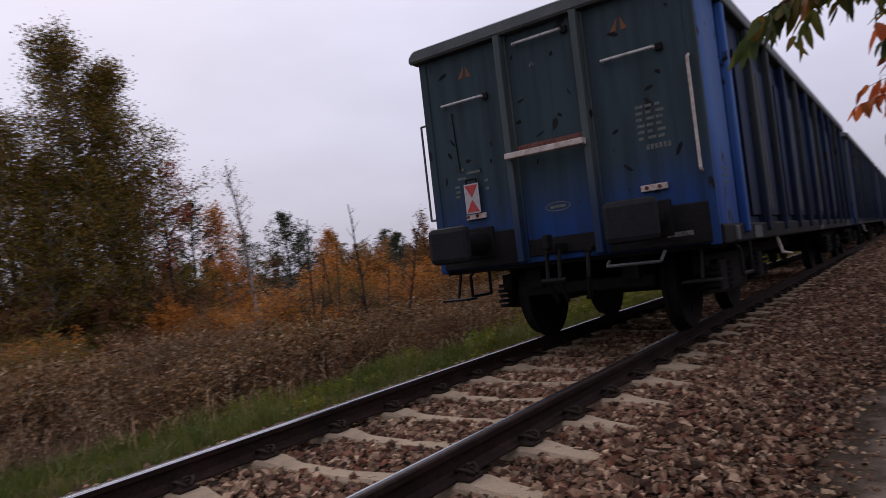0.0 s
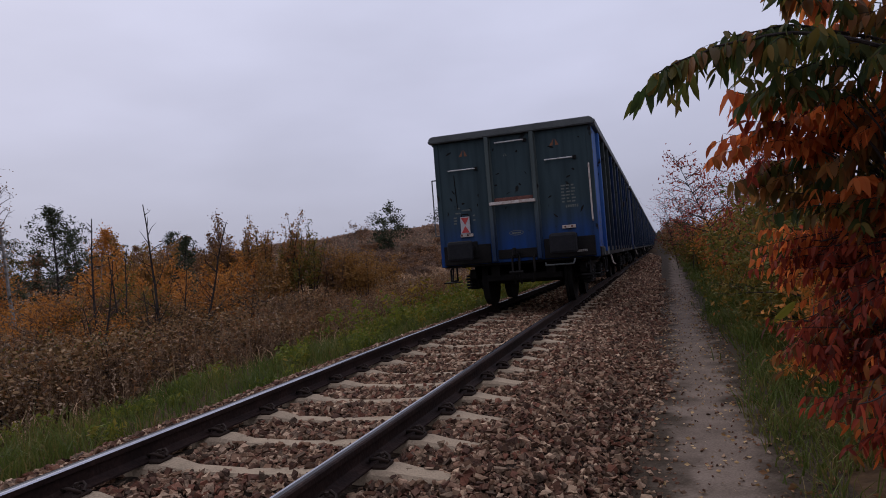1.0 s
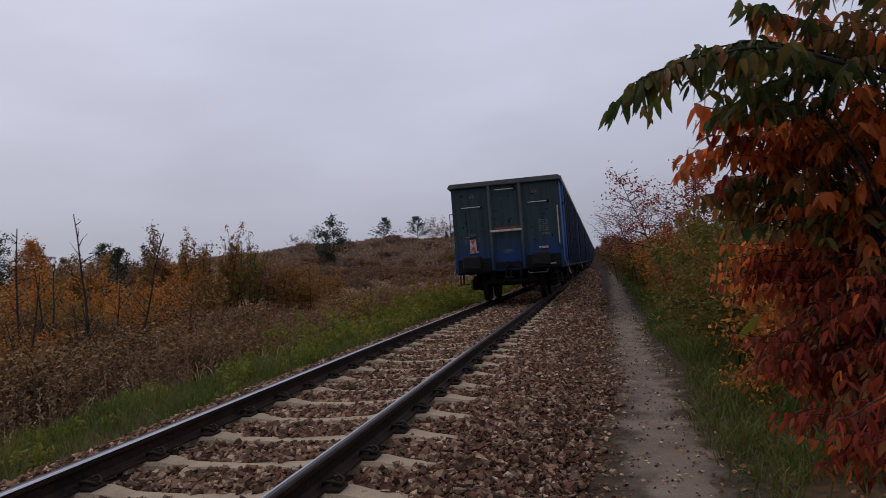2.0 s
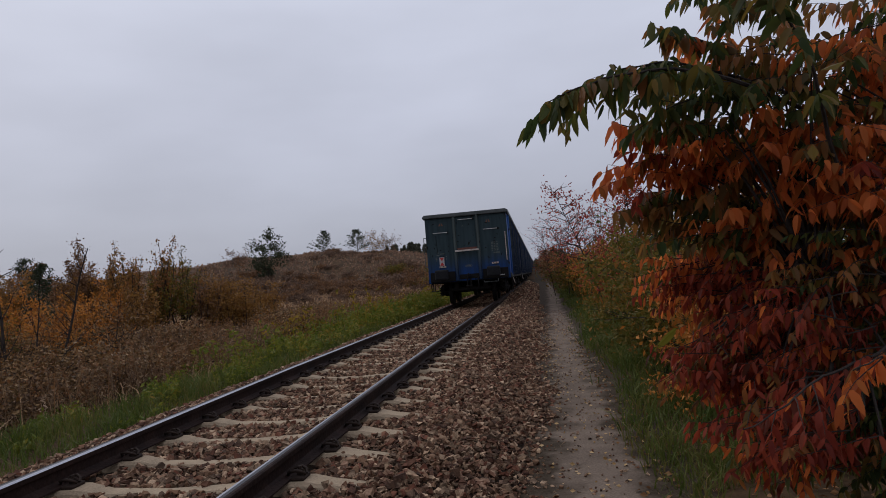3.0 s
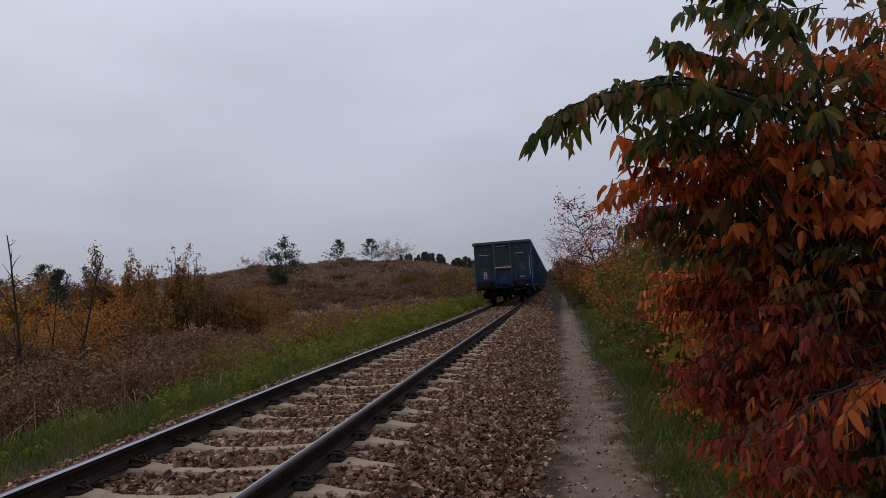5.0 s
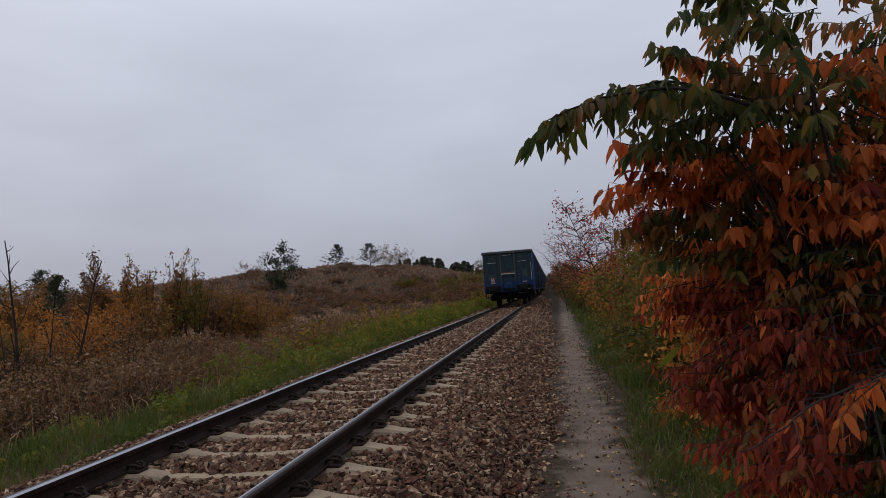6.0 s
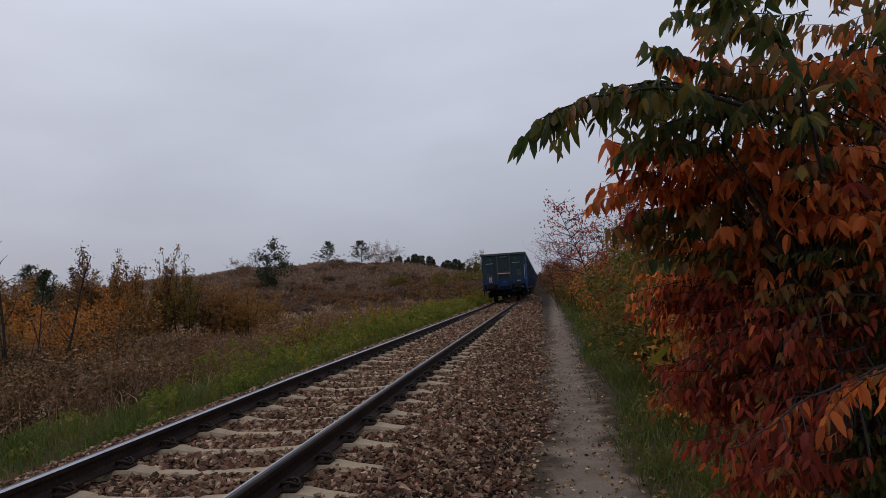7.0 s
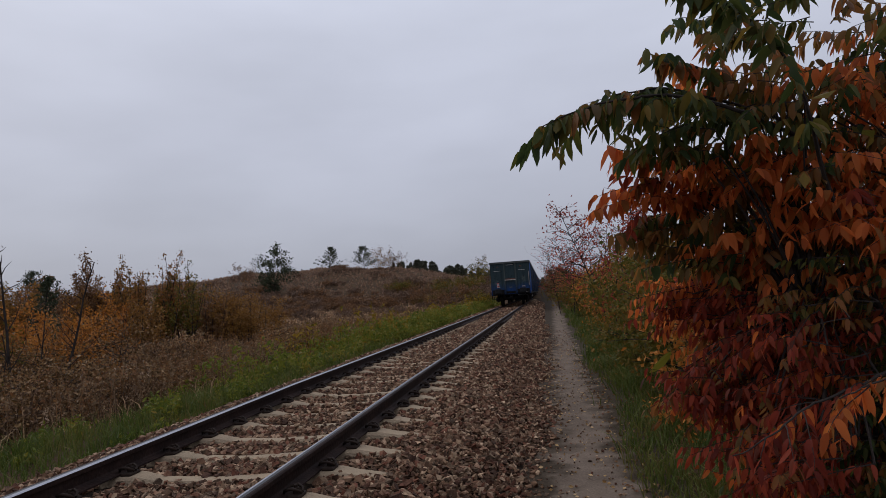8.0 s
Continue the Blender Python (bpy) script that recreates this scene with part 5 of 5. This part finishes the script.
# boughs that reach out over the path: points from the root end to the tip
BOUGHS = [([(3.75, -1.00, 1.52), (3.10, -1.33, 1.77), (2.82, -1.48, 1.79), (2.60, -1.60, 1.72), (2.42, -1.71, 1.625)], "green"),
          ([(3.60, -0.95, 1.70), (2.95, -1.22, 1.88), (2.71, -1.38, 1.86)], "green"),
          ([(3.70, -0.80, 1.75), (3.31, -1.00, 1.91), (3.05, -1.16, 2.00), (2.87, -1.29, 2.03)], "dusk"),
          ([(3.75, -1.15, 0.70), (3.42, -1.38, 1.41), (3.36, -1.49, 1.61), (3.28, -1.61, 1.77), (3.16, -1.71, 1.89), (2.97, -1.81, 2.00), (2.80, -1.92, 2.06)], "green"),
          ([(3.40, -1.60, 2.32), (3.11, -1.78, 2.16), (2.86, -1.80, 2.09)], "green")]
LOW_BOUGHS = [([(3.60, -0.80, 1.45), (3.00, -0.97, 1.65), (2.72, -1.14, 1.70)], "orange"), ([(3.60, -0.75, 1.36), (3.24, -1.00, 1.49), (2.94, -0.95, 1.51)], "orange"),
              ([(3.50, -0.70, 1.30), (3.10, -0.80, 1.42), (2.82, -0.91, 1.39)], "bronze"), ([(3.70, -1.80, 0.92), (3.38, -1.98, 0.90), (3.12, -2.10, 0.83)], "orange"),
              ([(3.80, -1.95, 0.66), (3.45, -2.10, 0.66), (3.24, -2.18, 0.60)], "red"), ([(3.50, -1.50, 0.80), (3.20, -1.68, 0.75), (2.92, -1.83, 0.63)], "red"),
              ([(3.50, -0.90, 0.90), (3.20, -1.00, 0.88), (2.92, -1.07, 0.78)], "red"), ([(3.40, -0.50, 1.05), (3.15, -0.62, 1.12), (2.93, -0.72, 1.05)], "ember")]


def bend(points, n):
    """A smooth line of n points through the given ones."""
    p = np.array(points, float)
    line = np.stack([np.interp(np.linspace(0, len(p) - 1, n), np.arange(len(p)), p[:, c]) for c in range(3)], -1)
    for _ in range(3):
        line[1:-1] = (line[:-2] + 2 * line[1:-1] + line[2:]) / 4
    return line


def cherry():
    rng = np.random.default_rng(77)
    bush = thing("cherry_bush", "wild black cherry with drooping green, orange and red leaves", "bush")
    root = np.array([4.15, -0.75, -0.34])
    stems = []
    for k in range(9):
        a = 1.6 + 3.2 * k / 8 + rng.normal() * 0.1
        pts, rad = limb(rng, root + np.array([math.cos(a), math.sin(a), 0]) * 0.18, (math.cos(a) * 0.28, math.sin(a) * 0.28, 1.0), rng.uniform(1.1, 1.6), 0.015, 10, 0.01, 0.05)
        sv, sf = tube(pts, rad, 7)
        np_mesh("stem", sv, sf, M_BARK, bush)
        stems.append(pts)
    stem_pts = np.concatenate([p[2:] for p in stems])
    wood, sprays = [], []                       # a spray: the line of its twig, its tone, the size of its leaves
    for centre, half, n, tone in UPPER + LOWER:
        big = 0.88 if centre[2] > 1.15 else 0.62
        d = unit(rng.normal(size=(n, 3))) * rng.uniform(0.2, 1.0, (n, 1)) ** 0.5
        for e in np.array(centre) + d * np.array(half):
            way = unit(np.array([-0.8, -0.4, 0.10]) + rng.normal(size=3) * np.array([0.35, 0.5, 0.16]))
            ln = rng.uniform(0.20, 0.40)
            tp, tr_ = limb(rng, e - way * ln * 0.5, way, ln, 0.0028, 5, 0.07, 0.10)
            wood.append(tube(tp, tr_, 3))
            kinds = TONES[tone]
            sprays.append((tp, rng.choice(list(kinds), p=list(kinds.values())), big))
            if rng.uniform() < 0.5:
                q = stem_pts[np.argmin(np.linalg.norm(stem_pts - tp[0], axis=1))]
                if np.linalg.norm(q - tp[0]) < 1.0:
                    s = np.linspace(0, 1, 5)[:, None]
                    wood.append(tube(q + (tp[0] - q) * s + np.array([0, 0, 0.08]) * np.sin(s * math.pi), np.linspace(0.008, 0.0028, 5), 4))
    for points, tone in BOUGHS + LOW_BOUGHS:
        line = bend(points, 24)
        line[1:-1] += np.cumsum(rng.normal(size=(22, 3)) * 0.003, axis=0)
        bv, bf = tube(line, np.linspace(0.0095 if line[12][2] > 1.2 else 0.0055, 0.0018, 24), 6)
        np_mesh("bough", bv, bf, M_BARK, bush)
        kinds = TONES[tone]
        first = 8 if len(points) < 7 else 12
        for a in [*range(first, 23, 4), *range(first + 2, 21, 4)] if line[12][2] > 1.2 else range(first, 23, 4):     # the leaves on the bough itself
            sprays.append((bend(line[a:min(24, a + 5)], 6), rng.choice(list(kinds), p=list(kinds.values())) if a < 19 else tone if tone in M_LEAF else "green", 1.2 if line[12][2] > 1.2 else 0.75))
        for a in range(first - 4, 20, 3):                  # side sprays
            way = unit(unit(line[a + 1] - line[a]) + rng.normal(size=3) * np.array([0.4, 0.6, 0.15]))
            tp, tr_ = limb(rng, line[a], way, rng.uniform(0.10, 0.24), 0.0026, 5, 0.08, 0.10)
            wood.append(tube(tp, tr_, 3))
            sprays.append((tp, rng.choice(list(kinds), p=list(kinds.values())), 1.0 if line[12][2] > 1.2 else 0.7))
    leaves = collections.defaultdict(list)
    for tp, tone, big in sprays:
        ln = np.linalg.norm(np.diff(tp, axis=0), axis=1).sum()
        k = max(5, int(ln / 0.0185))
        f = np.linspace(0.04, 1.0, k) + rng.normal(size=k) * 0.02
        base = np.stack([np.interp(f, np.linspace(0, 1, len(tp)), tp[:, c]) for c in range(3)], -1)
        way = unit(tp[-1] - tp[0])
        side = unit(np.cross(way, [0, 0, 1.0]))
        dirs = side[None] * np.where(np.arange(k) % 2, 0.5, -0.5)[:, None] + way[None] * 0.36 + np.array([0, 0, -0.42]) + rng.normal(size=(k, 3)) * 0.24
        size = big * rng.uniform(0.046, 0.074, (k, 1)) * (0.75 + 0.25 * np.sin(np.linspace(0.4, 2.6, k)))[:, None]
        leaves[tone].append((base, dirs, size))
    v, f = joined(wood)
    tagged(np_mesh("twig", v, f, M_BARK, bush, "thin dark twigs"), kind="stuff")
    for tone, word in (("green", "dark green drooping leaves"), ("bronze", "bronze-brown drooping leaves"), ("orange", "bright orange drooping leaves"), ("red", "red drooping leaves")):
        b, dd, lg = (np.concatenate(q) for q in zip(*leaves[tone]))
        lv, lf = true_leaves(rng, b, dd, lg, 0.25, 0.6, 0.60)
        tagged(np_mesh("foliage", lv, lf, M_LEAF[tone], bush, word, smooth=True), kind="stuff")
    lv, lf = true_leaves(rng, np.array([[2.92, -0.95, 0.84]]), np.array([[-0.8, -0.3, -0.5]]), np.array([[0.11]]), 0.26, 0.3, 0.3)
    np_mesh("pale_leaf", lv, lf, M_VERGE, bush, "single pale green leaf")
    return bush


cherry()
# the thicket behind the cherry, away from the path
for k, (x, y, h, sp, leaf) in enumerate(((6.0, -0.3, 2.1, 1.2, "olive"), (5.6, 1.4, 2.1, 1.1, "olive"), (6.6, -2.4, 2.2, 1.2, "brown"), (6.6, 3.4, 2.6, 1.3, "olive"))):
    tree("thicket_shrub", "dense dark green shrub behind the cherry", "shrub", (x, y), h, sp, leaf, 5200, 0.07, 500 + k, None, 0.03, "oval", 6, 1.2, 50, "thicket behind the cherry")


# ---------------------------------------------------------------- grass, weeds, fallen leaves
def blades(name, label, n, region, seed, material, height, width=0.007, lean=0.45, keep=None, category="grass"):
    """Bent grass blades, each of two joined quads, over a stretch of ground."""
    rng = np.random.default_rng(seed)
    x0, x1, y0, y1 = region
    u = rng.uniform(x0, x1, n)
    y = y0 + (y1 - y0) * rng.uniform(0, 1, n) ** 1.35
    if keep is not None:
        k = keep(u, y, rng)
        u, y = u[k], y[k]
    n = len(u)
    x = u + shift(y)[0]
    far = 1 + np.maximum(0, y) * 0.045
    p = np.stack([x, y, ground_z(x, y) - 0.01], -1)
    a = rng.uniform(0, 2 * math.pi, n)
    h = height * rng.uniform(0.35, 1.25, n) * (0.72 + 0.34 * np.sin(u * 2.3 + 0.7 * y) * np.sin(y * 1.6 - u) + 0.42 * np.maximum(0, np.sin(u * 6.1 + 2 * np.sin(y * 2.1)) * np.sin(y * 5.3 - 1.5 * u)))
    ld = np.stack([np.cos(a), np.sin(a), 0 * a], -1) * (h * lean * rng.uniform(0.2, 1.3, n))[:, None]
    b = rng.uniform(0, 2 * math.pi, n)
    w = np.stack([np.cos(b), np.sin(b), 0 * b], -1) * (width * far * rng.uniform(0.6, 1.4, n))[:, None]
    mid, tip = p + ld * 0.35, p + ld
    mid[:, 2] += h * 0.6
    tip[:, 2] += h * rng.uniform(0.7, 1.0, n)
    v = np.stack([p - w, p + w, mid + w * 0.8, mid - w * 0.8, tip + w * 0.15, tip - w * 0.15], 1).reshape(-1, 3)
    f = (np.array([(0, 1, 2, 3), (3, 2, 4, 5)])[None] + (np.arange(n) * 6)[:, None, None]).reshape(-1, 4)
    return tagged(np_mesh(name, v, f, material), label, category, kind="stuff")


def weeds(name, label, n, region, seed, material, height, tuft, per=9, keep=None, grow=0.03):
    """Dry stalks with ragged seed heads and withered leaves."""
    rng = np.random.default_rng(seed)
    x0, x1, y0, y1 = region
    x = rng.uniform(x0, x1, n)
    y = rng.uniform(y0, y1, n)
    if keep is not None:
        k = keep(x, y, rng)
        x, y = x[k], y[k]
    n = len(x)
    far = 1 + np.hypot(x - 2.4, y + 3.9) * grow
    p = np.stack([x, y, ground_z(x, y) - 0.02], -1)
    patch = 0.75 + 0.35 * np.sin(x * 0.9 + 1) * np.sin(y * 0.7)
    h = height * patch * rng.uniform(0.5, 1.25, n)
    lean = rng.normal(size=(n, 3)) * 0.16
    lean[:, 2] = 1
    tip = p + lean * h[:, None]
    b = rng.uniform(0, 2 * math.pi, n)
    w = np.stack([np.cos(b), np.sin(b), 0 * b], -1) * (0.004 * far)[:, None]
    stalk = np.stack([p - w, p + w, tip + w * 0.5, tip - w * 0.5], 1).reshape(-1, 3)
    sf = np.arange(4 * n).reshape(-1, 4)
    f = 1 - rng.uniform(0, 0.85, (n, per)) ** 1.5
    c = p[:, None] + (tip - p)[:, None] * f[..., None] + rng.normal(size=(n, per, 3)) * tuft * 0.9 * far[:, None, None] ** 0.5
    sz = np.repeat(tuft * far ** 0.7, per)[:, None]
    lv, lf = leaf_quads(rng, c.reshape(-1, 3), 1.0, droop=0.5, slim=0.42)
    cc = np.repeat(c.reshape(-1, 3), 4, axis=0)
    lv = cc + (lv - cc) * np.repeat(sz, 4, axis=0) * 2.2
    v, ff = joined([(stalk, sf), (lv, lf)])
    return tagged(np_mesh(name, v, ff, material), label, "weeds", kind="stuff")


def clump(x, y):
    """Thick and thin patches of growth."""
    a = np.sin(x * 1.9 + 1.3 * np.sin(y * 0.9)) * np.sin(y * 1.6 + 1.1 * np.sin(x * 1.2))
    return np.clip(0.5 + 0.95 * a, 0.05, 1)


def left_verge(u, y, rng):
    edge = -2.0 + 0.12 * np.sin(y * 1.1)
    out = -3.5 + 0.5 * np.sin(y * 0.5) + 0.3 * np.sin(y * 1.7)
    return (u < edge) & (rng.uniform(size=len(u)) < np.clip((u - out + 0.9) / 0.9, 0.0, 1) * (0.5 + 0.5 * np.sin(u * 1.9 + y * 0.8) ** 2))


def right_verge(u, y, rng):
    return rng.uniform(size=len(u)) < np.clip((u - 2.97 - 0.010 * np.maximum(0, y) + 0.10 * np.sin(y * 0.9)) / 0.30, 0.01, 1) * (0.45 + 0.55 * np.sin(u * 3 + y * 1.3) ** 2) * np.where((np.abs(y + 0.9) < 1.3) & (u > 3.25), 0.04, 1)


blades("grass", "fresh green grass along the far edge of the track", 42000, (-5.0, -1.9, -3, 16), 21, M_GRASS, 0.30, 0.0045, 0.6, left_verge)
blades("grass", "green grass along the distant track", 22000, (-5.0, -1.9, 14, 70), 22, M_GRASS, 0.34, 0.007, 0.5, left_verge)
blades("grass", "long green grass beside the footpath", 34000, (2.85, 4.6, -2.5, 12), 23, M_GRASS, 0.30, 0.0045, 0.75, right_verge)
blades("grass", "green and straw grass along the distant footpath", 22000, (2.9, 4.4, 10, 60), 24, M_GRASS, 0.22, 0.006, 0.7, right_verge)
blades("grass", "green grass along the track behind", 14000, (-5.0, -1.9, -14, -3), 26, M_GRASS, 0.30, 0.006, 0.6, left_verge)
blades("grass", "patchy green grass beside the path behind", 14000, (2.95, 6.5, -14, -2.5), 27, M_GRASS, 0.22, 0.006, 0.7, right_verge)
blades("dry_grass", "pale dry grass in the field", 26000, (-26, -3.4, -6, 60), 25, M_STRAW, 0.42, 0.006, 0.6, None, "dry grass")
weeds("dry_weeds", "dense brown-grey withered weeds beside the grass", 16000, (-13, -3.6, -6, 16), 31, M_WEED, 0.85, 0.021, 15, lambda x, y, g: g.uniform(size=len(x)) < smooth_step(-3.4, -4.6, x + 0.4 * np.sin(y)) * clump(x, y))
weeds("dry_weeds", "withered brown weeds across the field", 9000, (-34, -9, -8, 46), 32, M_WEED, 0.8, 0.026, 11, lambda x, y, g: g.uniform(size=len(x)) < clump(x, y))
weeds("dry_weeds", "withered weeds along the far field", 5000, (-20, -3.8, 14, 60), 33, M_WEED, 0.75, 0.034, 8, lambda x, y, g: x < -3.9 + shift(y)[0])
weeds("dry_weeds", "withered brown weeds behind the path", 6000, (-14, -3.8, -16, -5), 39, M_WEED, 0.7, 0.034, 9)
weeds("dry_weeds", "withered brown weeds beyond the hedge", 5000, (6, 18, -14, 24), 40, M_WEED, 0.7, 0.034, 9)
weeds("straw_field", "pale straw-coloured grass of the far field", 6000, (-60, -6, 34, 78), 34, M_STRAW, 0.55, 0.045, 7)
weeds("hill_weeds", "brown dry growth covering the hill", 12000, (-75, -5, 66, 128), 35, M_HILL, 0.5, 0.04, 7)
weeds("yellow_weeds", "yellow-headed weeds at the grass verge", 1500, (-4.6, -2.7, 12, 58), 36, M_GOLDWEED, 1.15, 0.04, 12, lambda x, y, g: g.uniform(size=len(x)) < smooth_step(0.1, 0.8, np.sin(y * 0.55 + 1.0) * np.cos(x * 1.3)) + 0.1)
weeds("green_weeds", "leafy green weeds at the verge", 4600, (-4.2, -2.2, 7, 60), 37, M_VERGE, 0.72, 0.036, 12, lambda x, y, g: g.uniform(size=len(x)) < 0.35 + 0.65 * smooth_step(10, 24, y))
weeds("leafy_weeds", "low leafy green weeds in tufts at the grass verge", 1500, (-3.9, -2.1, 0.5, 14), 43, M_VERGE, 0.34, 0.026, 14, lambda x, y, g: g.uniform(size=len(x)) < smooth_step(0.15, 0.7, np.sin(x * 3.7 + np.sin(y * 1.3)) * np.sin(y * 2.3 + x)))
weeds("seed_heads", "tall dark seed stalks standing over the dry weeds", 2600, (-9, -3.7, 2, 30), 44, M_LEAF["brown"], 1.05, 0.022, 12, lambda x, y, g: g.uniform(size=len(x)) < 0.25 + 0.75 * clump(y, x))
weeds("fluffy_weeds", "pale fluffy seed heads over the dry weeds", 420, (-11, -3.8, 0, 26), 46, M_FLUFF, 0.8, 0.02, 16, lambda x, y, g: g.uniform(size=len(x)) < 0.15 + 0.85 * smooth_step(0.2, 0.7, np.sin(x * 1.1 + 0.5) * np.sin(y * 0.8)))
weeds("straw_patch", "pale straw-coloured grass patch between the birches", 2600, (-17, -4.6, 13, 30), 45, M_STRAW, 0.45, 0.03, 8, lambda x, y, g: g.uniform(size=len(x)) < smooth_step(-0.1, 0.6, np.sin(x * 0.7 + 2) * np.sin(y * 0.45)))
weeds("rust_weeds", "rust-coloured low growth among dry weeds", 700, (-22, -7, 0, 24), 38, M_LEAF["rust"], 0.5, 0.035, 9, lambda x, y, g: np.sin(x * 0.5) * np.sin(y * 0.45 + 1) > 0.2)


M_PALELEAF = foliage("pale_fallen_leaf", [(0.3, 0.2, 0.1), (0.5, 0.4, 0.26), (0.6, 0.5, 0.38)], 0.1)


def stake(x, y, h):
    bm = block(-0.035, 0.035, -0.02, 0.02, -0.1, h, 0.006)
    st = tagged(part("marker_stake", bm, M_WHITE), "short white marker stake in the green verge", "stake", "stakes by the track")
    st.location = (x, y, float(ground_z(x, y)))
    st.rotation_euler = (0.03, 0.04, 0.2)


for x, y, h in ((-5.2, 44.8, 0.62), (-4.75, 43.6, 0.6), (-3.95, 66.0, 0.7)):
    stake(x, y, h)


def fallen(name, label, n, region, seed, size, material):
    rng = np.random.default_rng(seed)
    x0, x1, y0, y1 = region
    u, y = rng.uniform(x0, x1, n), y0 + (y1 - y0) * rng.uniform(0, 1, n) ** 1.4
    x = u + shift(y)[0]
    c = np.stack([x, y, np.maximum(ground_z(x, y), path_edge_z(x, y)) + 0.012], -1)
    v, f = leaf_quads(rng, c, size, flat=0.85, slim=0.6)
    return tagged(np_mesh(name, v, f, material), label, "leaves", kind="stuff")


fallen("fallen_leaves", "pale yellow fallen leaves on the footpath", 700, (2.25, 3.1, -3, 14), 41, 0.034, M_PALELEAF)
fallen("fallen_leaves", "brown and red fallen leaves under the cherry", 1700, (2.86, 4.4, -2.5, 10), 42, 0.045, M_LEAF["brown"])

motions()
